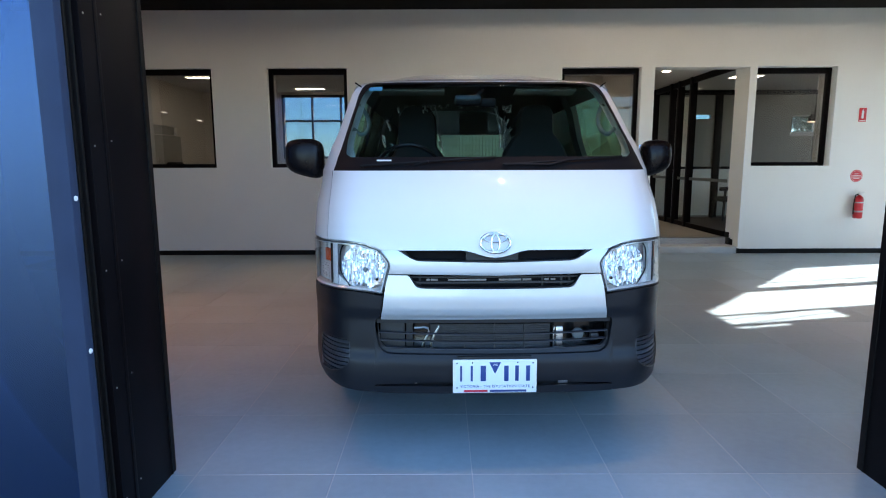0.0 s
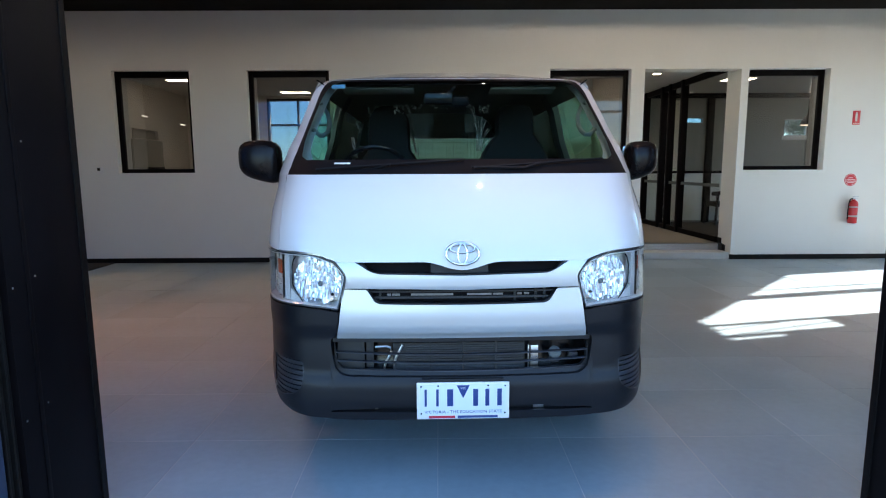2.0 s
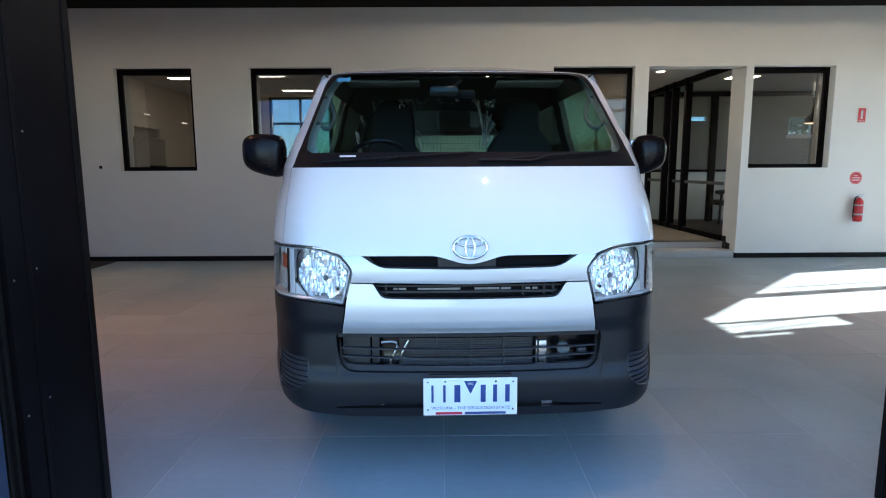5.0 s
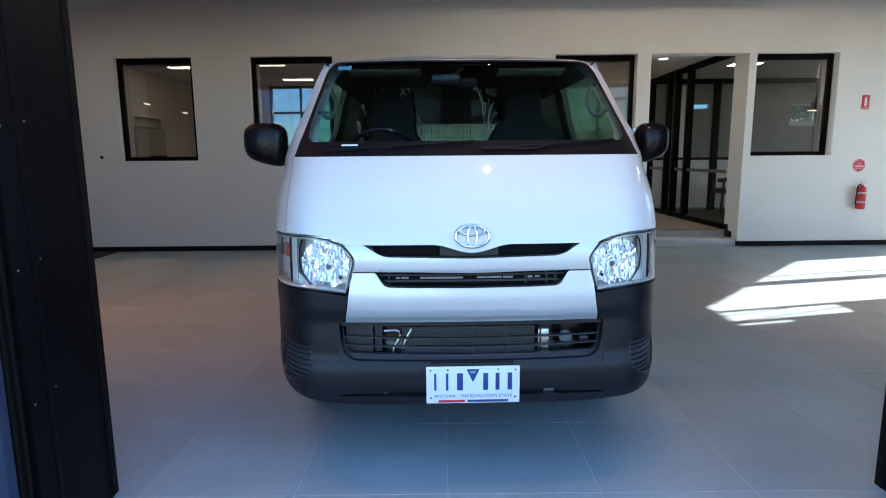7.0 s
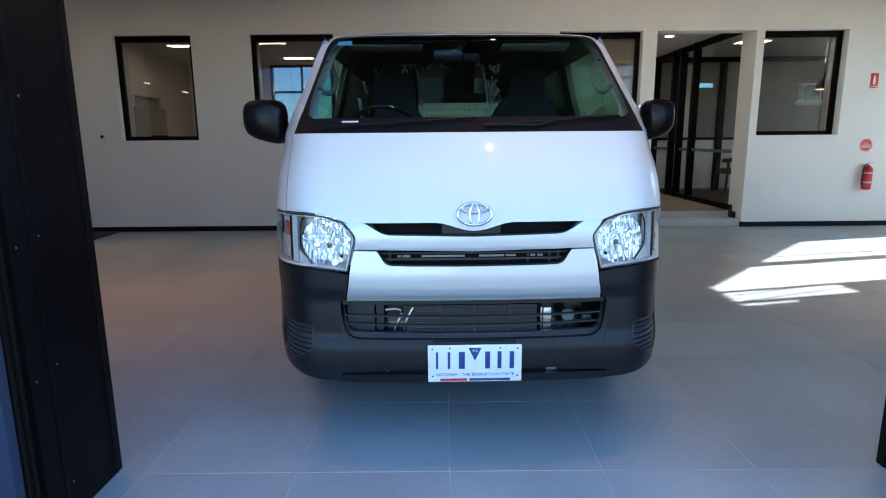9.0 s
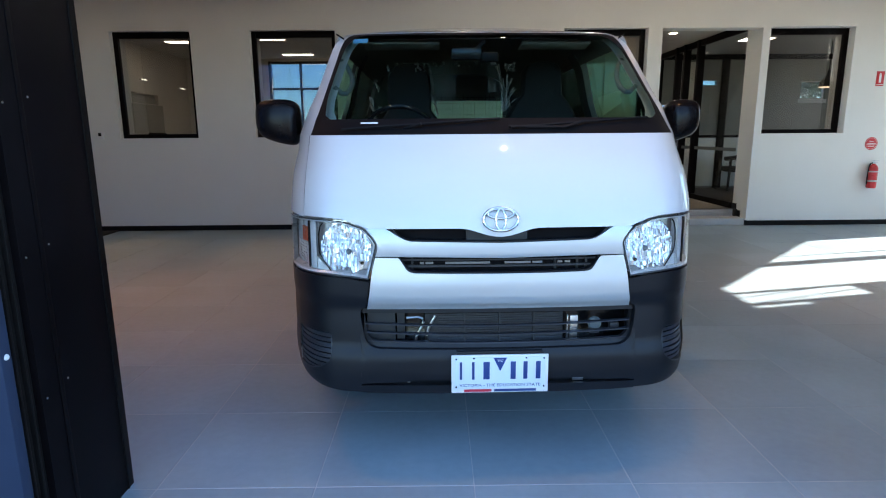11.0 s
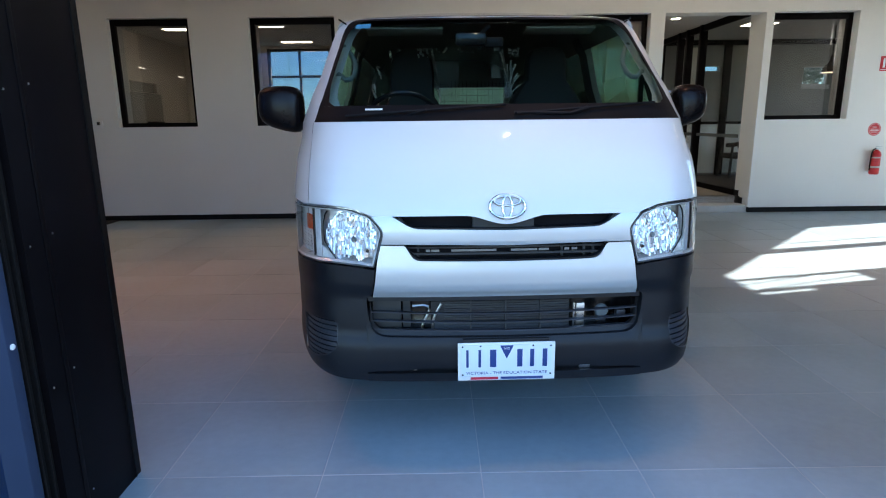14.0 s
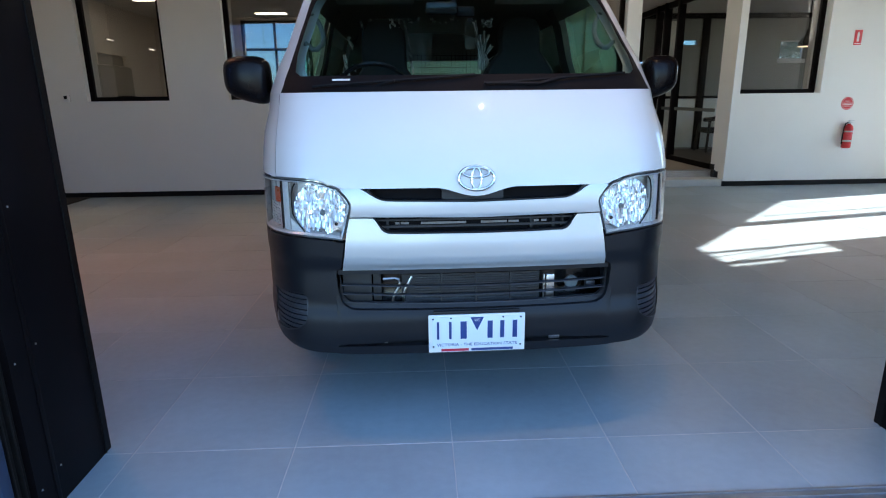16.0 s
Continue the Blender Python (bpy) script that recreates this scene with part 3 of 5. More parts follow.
M_TRIM = mat("grey_green_cabin_trim", (0.11, 0.155, 0.15), 0.6, var=0.06, scale=8)
M_HANDLE = mat("grey_handle_plastic", (0.13, 0.15, 0.155), 0.5, var=0.1)
M_STRIP = mat("dull_metal_strip", (0.22, 0.21, 0.20), 0.45, metal=0.6, var=0.2, scale=40)
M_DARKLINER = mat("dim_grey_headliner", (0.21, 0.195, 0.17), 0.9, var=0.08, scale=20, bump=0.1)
M_WRAP = mat("clouded_plastic_wrap", (0.80, 0.80, 0.76), 0.12, var=0.3, scale=30, bump=0.1)
M_WRAP.node_tree.nodes["Principled BSDF"].inputs["Alpha"].default_value = 0.72
M_VEIL = mat("thin_pale_film", (0.70, 0.74, 0.70), 0.25, var=0.3, scale=9, bump=0.1)
M_VEIL.node_tree.nodes["Principled BSDF"].inputs["Alpha"].default_value = 0.10
M_LINER = mat("grey_visor_vinyl", (0.26, 0.26, 0.24), 0.9, var=0.06, scale=20, bump=0.1)
M_CHROME = mat("chrome", (0.82, 0.80, 0.77), 0.10, metal=1.0, var=0.03, rvar=0.03, bump=0)
M_REFLECTOR = mat("lamp_reflector", (0.96, 0.95, 0.93), 0.12, metal=0.36, var=0.04, scale=60, bump=0, rvar=0.03)
M_FACET = mat("lamp_mirror_facet", (0.96, 0.95, 0.93), 0.10, metal=0.68, var=0.04, scale=60, bump=0, rvar=0.03)
M_AMBER = mat("amber_lens", (0.62, 0.10, 0.03), 0.2, var=0.15, scale=60)
M_TYRE = mat("tyre_rubber", (0.018, 0.018, 0.018), 0.8, var=0.2, scale=30, bump=0.15)
M_RIM = mat("silver_wheel", (0.45, 0.45, 0.46), 0.35, metal=0.9, var=0.08)
M_CORE = mat("radiator_fins", (0.045, 0.045, 0.047), 0.5, metal=0.4, var=0.3, scale=40)
M_FIN = mat("radiator_fin_edge", (0.065, 0.065, 0.068), 0.45, metal=0.4, var=0.3, scale=60)
M_PIPE = mat("bare_metal_pipe", (0.55, 0.55, 0.55), 0.3, metal=1.0, var=0.15, scale=40)
M_PLATE = mat("plate_white", (0.74, 0.80, 0.86), 0.35, var=0.02)
M_PLATEBLUE = mat("plate_blue", (0.02, 0.05, 0.20), 0.4, var=0.05)
M_PLATERED = mat("plate_red", (0.55, 0.02, 0.05), 0.4, var=0.05)
M_STICKER = mat("blue_sticker", (0.10, 0.35, 0.55), 0.4, var=0.1)
M_WSGLASS = pane_glass("windscreen_glass", (0.72, 0.87, 0.84), 0.015)
M_SIDEGLASS = pane_glass("green_side_glass", (0.40, 0.70, 0.50), 0.01, grazing=0.25)
M_REARGLASS = pane_glass("green_rear_glass", (0.62, 0.84, 0.80), 0.02)
M_DARKGLASS = pane_glass("dark_side_glass", (0.03, 0.04, 0.036), 0.0, grazing=0.02)
M_LENS = pane_glass("headlamp_lens", (0.96, 0.97, 0.98), 0.0)

CX, NOSE, YAW = 0.174, 2.165, 1.15
PROFILE_W = [.26, .285, .31, .36, .40, .455, .475, .51, .60, .66, .70, .80, .95, 1.02, 1.08, 1.15, 1.23, 1.31, 1.40, 1.50, 1.60, 1.70, 1.76, 1.785, 1.803, 1.857, 1.913, 1.952, 1.978, 1.988]
PROFILE_V = [0.2, 0.05, 0.018, 0.006, 0.0, 0.001, 0.005, 0.022, 0.026, 0.03, 0.014, 0.012, 0.018, 0.028, 0.05, 0.088, 0.142, 0.2, 0.303, 0.422, 0.546, 0.675, 0.755, 0.812, 0.892, 1.162, 1.462, 1.762, 2.242, 2.842]
HALF_W = [.26, .30, .35, .42, .55, .66, 1.0, 1.15, 1.31, 1.41, 1.50, 1.60, 1.66, 1.72, 1.75, 1.775, 1.80]
HALF_U = [.71, .812, .841, .847, .849, .849, .847, .843, .820, .781, .750, .729, .716, .702, .686, .662, .64]


def half(w):
    return float(np.interp(w, HALF_W, HALF_U))


def front(u, w):
    """How far the van's front lies behind its nose, at a place across and a height."""
    s = min(abs(u) / half(w), 1.0) * 0.847
    return float(np.interp(w, PROFILE_W, PROFILE_V)) + 0.06 * s * s + float(np.interp(w, (1.25, 1.32, 1.42, 1.76), (0.30, 0.25, 0.15, 0.05))) * max(0.0, (s - 0.5) / 0.347) ** 4


def curve(*pairs):
    xs, ys = zip(*pairs)
    return lambda u: float(np.interp(abs(u), xs, ys))


def band(bm, u0, u1, lo, hi, nu, nw, off=0.0, rim=0.0, at=front):
    """A strip of the van's front between two edges; rim turns its borders back."""
    f0 = lo if callable(lo) else (lambda u: lo)
    f1 = hi if callable(hi) else (lambda u: hi)
    P = []
    for i in range(nu + 1):
        u = u0 + (u1 - u0) * i / nu
        a, b = f0(u), f1(u)
        P.append([Vector((CX + u, NOSE + at(u, a + (b - a) * j / nw) - off, a + (b - a) * j / nw)) for j in range(nw + 1)])
    V = [[bm.verts.new(p) for p in col] for col in P]
    for i in range(nu):
        for j in range(nw):
            bm.faces.new((V[i][j], V[i + 1][j], V[i + 1][j + 1], V[i][j + 1]))
    if rim:
        loop = [P[i][0] for i in range(nu + 1)] + [P[nu][j] for j in range(1, nw + 1)] + [P[i][nw] for i in range(nu - 1, -1, -1)] + [P[0][j] for j in range(nw - 1, 0, -1)]
        A = [bm.verts.new(p) for p in loop]
        B = [bm.verts.new(p + Vector((0, rim, 0))) for p in loop]
        for k in range(len(loop)):
            n = (k + 1) % len(loop)
            bm.faces.new((A[n], A[k], B[k], B[n]))
    return bm


def sheet(bm, lo, hi, half_of, nominal, nu, nw, off=0.0, rim=0.0, at=front):
    """A strip of the front whose ends follow a half width that changes with the height."""
    P = []
    for i in range(nu + 1):
        k = -1 + 2 * i / nu
        a, b = lo(k * nominal), hi(k * nominal)
        col = []
        for j in range(nw + 1):
            w = a + (b - a) * j / nw
            u = k * half_of(w)
            col.append(Vector((CX + u, NOSE + at(u, w) - off, w)))
        P.append(col)
    V = [[bm.verts.new(q) for q in col] for col in P]
    for i in range(nu):
        for j in range(nw):
            bm.faces.new((V[i][j], V[i + 1][j], V[i + 1][j + 1], V[i][j + 1]))
    if rim:
        loop = [P[i][0] for i in range(nu + 1)] + [P[nu][j] for j in range(1, nw + 1)] + [P[i][nw] for i in range(nu - 1, -1, -1)] + [P[0][j] for j in range(nw - 1, 0, -1)]
        A = [bm.verts.new(q) for q in loop]
        B = [bm.verts.new(q + Vector((0, rim, 0))) for q in loop]
        for k in range(len(loop)):
            n = (k + 1) % len(loop)
            bm.faces.new((A[n], A[k], B[k], B[n]))
    return bm


def wrap(bm, s, u0, lo, hi, v_end, nu, nw, off=0.0, flare=0.0):
    """A corner panel: from u0 on the front round to the flank, up to v_end."""
    cols = []
    for i in range(nu + 1):
        k = 1 - (1 - i / nu) ** 2
        cols.append(("f", k))
    rows = []
    for j in range(nw + 1):
        w = lo + (hi - lo) * j / nw
        U = half(w)
        a = u0(w) if callable(u0) else u0
        row = [Vector((CX + s * (a + (U - a) * k), NOSE + front(a + (U - a) * k, w) - off, w)) for _, k in cols]
        v1 = front(U, w)
        row += [Vector((CX + s * (U + flare * q), NOSE + v1 + (v_end - v1) * q, w)) for q in (0.15, 0.4, 0.7, 1.0)]
        rows.append([bm.verts.new(p) for p in row])
    for a, b in zip(rows, rows[1:]):
        for i in range(len(a) - 1):
            f = (a[i], a[i + 1], b[i + 1], b[i])
            bm.faces.new(f if s > 0 else f[::-1])
    return bm


van = thing("delivery_van", "white delivery van with dark grey bumper, parked on the showroom tiles", "van", (CX, NOSE + 2.3, 0))

# bonnet panel with its dip for the badge
dip = lambda u: 0.965 - (0.032 * 0.5 * (1 + math.cos(math.pi * u / 0.155)) if abs(u) < 0.155 else 0)
bonnet_lo = lambda u: dip(u) if abs(u) < 0.494 else float(np.interp(abs(u), (.494, .51, .542, .565, .60, .66, .742), (.967, .975, .986, .996, 1.003, 1.007, 1.007)))
bonnet = part("bonnet", band(bmesh.new(), -0.742, 0.742, bonnet_lo, 1.306, 72, 16, 0.002, 0.03), M_PAINT, van)

# wings and doors wrap round the corners
for s in (-1, 1):
    bm = bmesh.new()
    wrap(bm, s, 0.7445, 1.003, 1.306, 1.0, 10, 10)
    part("wing", bm, M_PAINT, van)


def flank(bm, s, v0, v1, lo, hi, nv=24, nw=8):
    f0 = lo if callable(lo) else (lambda v: lo)
    f1 = hi if callable(hi) else (lambda v: hi)
    V = []
    for i in range(nv + 1):
        v = v0 + (v1 - v0) * i / nv
        a, b = f0(v), f1(v)
        V.append([bm.verts.new((CX + s * half(a + (b - a) * j / nw), NOSE + v, a + (b - a) * j / nw)) for j in range(nw + 1)])
    for i in range(nv):
        for j in range(nw):
            f = (V[i][j], V[i + 1][j], V[i + 1][j + 1], V[i][j + 1])
            bm.faces.new(f if s > 0 else f[::-1])
    return bm


AXLES, WHEEL_R, REAR = (0.97, 3.54), 0.325, 4.66


def sill_line(v):
    for a in AXLES:
        if abs(v - a) < 0.40:
            return max(0.31, 0.325 + math.sqrt(0.40 ** 2 - (v - a) ** 2) * 0.98)
    return 0.31


for s in (-1, 1):
    part("side_panel", flank(bmesh.new(), s, 0.40, REAR, sill_line, 1.003, 110, 8), M_PAINT, van)
    part("side_panel", flank(bmesh.new(), s, 1.0, REAR, 1.003, 1.37, 30, 4), M_PAINT, van)
    part("cant_rail", flank(bmesh.new(), s, 0.80, REAR, 1.73, 1.766, 30, 4), M_PAINT, van)
    for a, b in ((1.52, 1.68), (2.85, 3.0), (4.40, REAR)):
        part("pillar", flank(bmesh.new(), s, a, b, 1.37, 1.73, 4, 6), M_PAINT, van)
        inner = flank(bmesh.new(), s, a, b, 1.0, 1.78, 4, 8)
        bmesh.ops.translate(inner, verts=inner.verts, vec=(-s * 0.035, 0, 0))
        part("pillar_trim", inner, M_DASH, van)
    inner = flank(bmesh.new(), s, 0.65, 1.52, 0.75, 1.36, 8, 6)
    bmesh.ops.translate(inner, verts=inner.verts, vec=(-s * 0.04, 0, 0))
    part("door_trim", inner, M_DASH, van)
    bm = bmesh.new()
    rows = []
    for j in range(9):
        w = 1.36 + 0.38 * j / 8
        v0 = front(half(w), w) + 0.03
        rows.append([bm.verts.new((CX + s * half(w), NOSE + v0 + (1.52 - v0) * i / 6, w)) for i in range(7)])
    for a, b in zip(rows, rows[1:]):
        for i in range(6):
            f = (a[i], a[i + 1], b[i + 1], b[i])
            bm.faces.new(f if s > 0 else f[::-1])
    g = part("side_window", bm, M_SIDEGLASS, van, "green-tinted side glass")
    g.visible_shadow = False
    part("side_panel", flank(bmesh.new(), s, 0.64, 1.0, 1.306, 1.37, 6, 2), M_PAINT, van)
    g = part("side_window", flank(bmesh.new(), s, 1.68, 2.85, 1.36, 1.74, 6, 4), M_DARKGLASS, van, "dark tinted side glass")
    g.visible_shadow = False
    part("side_panel", flank(bmesh.new(), s, 3.0, 4.40, 1.37, 1.73, 6, 4), M_PAINT, van)
    inner = flank(bmesh.new(), s, 1.70, 4.60, 0.40, 1.36, 8, 6)
    flank(inner, s, 2.85, 4.60, 1.36, 1.74, 6, 4)
    bmesh.ops.translate(inner, verts=inner.verts, vec=(-s * 0.03, 0, 0))
    part("cargo_lining", inner, M_DASH, van, "dark cargo bay lining")
    # door mirror, its arm and glass
    mu, mv, mw = (0.936, 0.62, 1.370) if s < 0 else (0.940, 0.70, 1.368)
    bm = bmesh.new()
    bmesh.ops.create_uvsphere(bm, u_segments=28, v_segments=18, radius=1.0)
    hw, hd, hh = (0.099, 0.075, 0.097) if s < 0 else (0.076, 0.085, 0.092)
    for v in bm.verts:
        p = v.co
        k = (abs(p.x) ** 3.8 + abs(p.z) ** 3.8 + abs(p.y) ** 2.6) ** (1 / 3.5)
        p = p / k
        slant = 0.028 * (p.x * -s)
        v.co = Vector((CX + s * mu + p.x * hw, NOSE + mv + p.y * hd, mw + p.z * hh * (1 - 0.10 * max(0, p.x * s)) - slant * (0.75 if p.z < 0 else 0.15)))
    mir = part("door_mirror", bm, M_MIRRORBLK, van, "black plastic door mirror")
    part("mirror_glass", box(bmesh.new(), CX + s * mu - hw * 0.8, CX + s * mu + hw * 0.8, NOSE + mv + hd - 0.004, NOSE + mv + hd + 0.004, mw - hh * 0.75, mw + hh * 0.75, 0.003), M_CHROME, mir)
    bm = bmesh.new()
    pipe(bm, [(CX + s * (mu - hw * 0.7), NOSE + mv, mw - 0.06), (CX + s * (half(1.31) + 0.01), NOSE + mv + 0.02, mw - 0.085), (CX + s * (half(1.29) - 0.02), NOSE + mv + 0.03, mw - 0.09)], 0.024, 10)
    part("mirror_arm", bm, M_GLOSSBLK, mir)
    # quarter trim at the foot of the pillar
    bm = bmesh.new()
    tri = [(0.52, 1.315), (0.80, 1.315), (0.80, 1.50)]
    vs = [bm.verts.new((CX + s * (half(w) + 0.004), NOSE + v, w)) for v, w in tri]
    bm.faces.new(vs if s > 0 else vs[::-1])
    part("quarter_trim", bm, M_GLOSSBLK, van)

# roof
bm = bmesh.new()
NU, NV = 24, 40
rows = []
for i in range(NU + 1):
    u = -0.688 + 1.376 * i / NU
    edge = abs(u) / 0.688
    w0 = float(np.interp(abs(u), (0, .52, .60, .65, .688), (1.790, 1.787, 1.780, 1.768, 1.748)))
    v0 = front(u, w0)
    col = []
    for j in range(NV + 1):
        v = v0 + (REAR - v0) * (j / NV) ** 1.8
        zc_ = float(np.interp(v - v0 + 0.83, PROFILE_V, PROFILE_W)) + w0 - 1.787
        col.append(bm.verts.new((CX + u, NOSE + v, zc_ - (zc_ - w0) * edge ** 5)))
    rows.append(col)
for i in range(NU):
    for j in range(NV):
        bm.faces.new((rows[i][j], rows[i + 1][j], rows[i + 1][j + 1], rows[i][j + 1]))
roof_bm = bm.copy()
part("roof", bm, M_PAINT, van)
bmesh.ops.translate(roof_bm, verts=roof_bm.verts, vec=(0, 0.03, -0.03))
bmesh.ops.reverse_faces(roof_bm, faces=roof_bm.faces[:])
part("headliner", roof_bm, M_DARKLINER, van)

# windscreen, its black border and pillars
ws_half = lambda w: float(np.interp(w, (1.306, 1.33, 1.375, 1.40, 1.45, 1.50, 1.56, 1.62, 1.70, 1.74, 1.765, 1.785), (0.738, 0.731, 0.724, 0.715, 0.706, 0.698, 0.688, 0.676, 0.664, 0.652, 0.636, 0.600)))
clear = lambda w: float(np.interp(w, (1.368, 1.385, 1.45, 1.48, 1.56, 1.65, 1.69, 1.725, 1.748, 1.764), (0.655, 0.681, 0.684, 0.681, 0.668, 0.651, 0.641, 0.623, 0.603, 0.565)))


def across(bm, lo, hi, half_in, half_out, nw, nu, off, side=0, rim=0.0):
    """A strip between two half widths that change with the height."""
    rows = []
    for j in range(nw + 1):
        w = lo + (hi - lo) * j / nw
        a, b = (half_in(w) if half_in else 0.0), half_out(w)
        if side == 0:
            us = [-b + 2 * b * i / nu for i in range(nu + 1)]
        else:
            us = [side * (a + (b - a) * i / nu) for i in range(nu + 1)]
            us = us if side > 0 else us[::-1]
        rows.append([Vector((CX + u, NOSE + front(u, w) - off, w)) for u in us])
    V = [[bm.verts.new(p) for p in r] for r in rows]
    for j in range(nw):
        for i in range(nu):
            bm.faces.new((V[j][i], V[j][i + 1], V[j + 1][i + 1], V[j + 1][i]))
    return bm


ws = part("windscreen", across(bmesh.new(), 1.36, 1.770, None, lambda w: clear(min(max(w, 1.372), 1.764)) + 0.02, 16, 40, -0.004), M_WSGLASS, van, "clear raked windscreen")
ws.visible_shadow = False
bm = bmesh.new()
for s in (-1, 1):
    across(bm, 1.368, 1.764, clear, ws_half, 24, 3, 0.003, s)
across(bm, 1.306, 1.368, None, ws_half, 4, 40, 0.003)
across(bm, 1.764, 1.777, None, ws_half, 2, 40, 0.003)
part("windscreen_border", bm, M_FRIT, van, "black windscreen border and cowl")
part("roof_header", across(bmesh.new(), 1.777, 1.788, None, ws_half, 3, 40, 0.002), M_PAINT, van)
for s in (-1, 1):
    part("windscreen_pillar", across(bmesh.new(), 1.306, 1.785, ws_half, half, 20, 5, 0.0, s), M_PAINT, van)
    # inner trim of the pillar, its deep inward face and the grab handle
    bm = bmesh.new()
    rows = []
    for j in range(13):
        w = 1.34 + 0.41 * j / 12
        a = clear(min(max(w, 1.372), 1.746)) - (0.022 if s < 0 else 0.010)
        rows.append([bm.verts.new((CX + s * (a + (half(w) - 0.02 - a) * k), NOSE + front(a, w) + 0.072 + 0.14 * k, w)) for k in (0, 0.5, 1)])
    for a, b in zip(rows, rows[1:]):
        for i in range(2):
            bm.faces.new((a[i], a[i + 1], b[i + 1], b[i]))
    part("pillar_trim", bm, M_PILLAR, van)
    part("pillar_trim", across(bmesh.new(), 1.34, 1.76, lambda w: clear(min(max(w, 1.372), 1.746)) - (0.024 if s < 0 else 0.012), lambda w: half(w) - 0.02, 16, 4, -0.07, s), M_PILLAR, van)
    pts = [(CX + s * u, NOSE + front(u, w) + 0.095 + d, w) for u, w, d in ((.662, 1.648, -.02), (.646, 1.632, 0), (.620, 1.598, .005), (.603, 1.560, .01), (.597, 1.530, .01), (.602, 1.503, .01),
                                                                      (.616, 1.486, .005), (.636, 1.484, 0), (.655, 1.500, -.01), (.672, 1.512, -.03))]
    part("grab_handle", pipe(bmesh.new(), pts, 0.011, 8), M_TRIM, van)


def wiper(name, u0, u1, w0, w1):
    wp = part(name, pipe(bmesh.new(), [(CX + u0 + (u1 - u0) * k / 10, NOSE + front(u0 + (u1 - u0) * k / 10, w0 + (w1 - w0) * k / 10) - 0.022, w0 + (w1 - w0) * k / 10) for k in range(11)], 0.0055, 6), M_SKIRT, van)
    uc = u0 + (u1 - u0) * 0.5
    wc = (w0 + w1) / 2
    part("wiper_arm", pipe(bmesh.new(), [(CX + uc, NOSE + front(uc, wc) - 0.034, wc), (CX + uc * 0.75 + u0 * 0.25, NOSE + front(u0, wc) - 0.036, wc - 0.02),
                                         (CX + u0 * 0.85, NOSE + front(u0 * .85, 1.335) - 0.02, 1.335)], 0.0065, 6), M_SKIRT, wp)


wiper("wiper", -0.60, 0.02, 1.328, 1.366)
wiper("wiper", 0.06, 0.62, 1.332, 1.369)
part("windscreen_sticker", band(bmesh.new(), -0.607, -0.537, 1.724, 1.748, 4, 2, 0.001), M_STICKER, van, "small blue windscreen sticker")

# black ends of the roof gutters
for s in (-1, 1):
    part("gutter_end", tube(bmesh.new(), (CX + s * 0.655, NOSE + 0.80, 1.752), (CX + s * 0.690, NOSE + 0.82, 1.776), 0.004, 8), M_GLOSSBLK, van)

# grille
bar_hi = lambda u: float(np.interp(abs(u), (0, .105, .21, .292, .338, .352, .372, .404, .50), (.911, .913, .9155, .917, .9185, .921, .930, .965, .966)))
bar_lo = lambda u: float(np.interp(abs(u), (0, .085, .21, .34, .384, .47), (.8545, .856, .859, .8605, .862, .8625)))
bar_end = lambda w: float(np.interp(w, (.855, .862, .885, .905, .918, .936, .966), (.466, .466, .4595, .4555, .460, .473, .497)))
part("grille_bar", sheet(bmesh.new(), bar_lo, bar_hi, bar_end, 0.475, 96, 8, 0.010, 0.03, lambda u, w: front(u, w) + float(np.interp(w, (.85, .868, .900, .93, .97), (.006, .001, .0, .002, .007)))), M_SILVER, van)
low_hi = lambda u: float(np.interp(abs(u), (0, .06, .21, .318, .332, .346, .384, .47), (.794, .7945, .7955, .798, .801, .809, .855, .8560)))
low_end = lambda w: float(np.interp(w, (.65, .655, .72, .752, .811, .86), (.5055, .505, .491, .4875, .479, .466)))
part("front_panel", sheet(bmesh.new(), lambda u: 0.652, low_hi, low_end, 0.475, 110, 16, 0.010, 0.03, lambda u, w: front(u, w) + float(np.interp(w, (.652, .676, .684, .742, .760, .80, .86), (.015, .002, .0, .0, .0012, .007, .012)))), M_SILVER, van)
gb = band(bmesh.new(), -0.462, 0.462, 0.765, 0.995, 40, 8, -0.055)
band(gb, -0.53, 0.53, 0.650, 0.765, 40, 4, -0.055)
grille = part("grille", gb, M_FRIT, van, "black slotted grille")
for w, r in ((0.842, 0.003), (0.818, 0.004)):
    part("grille_blade", band(bmesh.new(), -0.37, 0.37, w - r, w + r, 40, 2, -0.028, 0.012), M_DASH, grille)
for u0, u1 in ((-0.30, -0.285), (-0.28, -0.25), (-0.205, -0.036), (0.02, 0.118), (0.125, 0.163), (0.222, 0.240), (0.250, 0.270)):
    part("grille_insert", band(bmesh.new(), u0, u1, 0.826, 0.834, 4, 1, -0.030, 0.004), M_STRIP, grille, "dull metal strip behind the slot")
part("grille_block", band(bmesh.new(), -0.125, 0.104, 0.912, 0.962, 12, 3, -0.030, 0.02), M_DASH, grille)
for u in (0.215, 0.30, 0.335, -0.33):
    part("grille_post", band(bmesh.new(), u - 0.004, u + 0.004, 0.80, 0.858, 1, 3, -0.040, 0.02), M_DASH, grille)
# slim dark lips along the slots
bm = bmesh.new()
band(bm, -0.400, 0.400, lambda u: bar_hi(u) - 0.002, lambda u: bar_hi(u) + 0.005, 80, 1, 0.000, 0.03)
band(bm, -0.380, 0.380, lambda u: low_hi(u) - 0.002, lambda u: low_hi(u) + 0.006, 80, 1, -0.002, 0.03)
part("grille_lip", bm, M_BUMPER, grille)

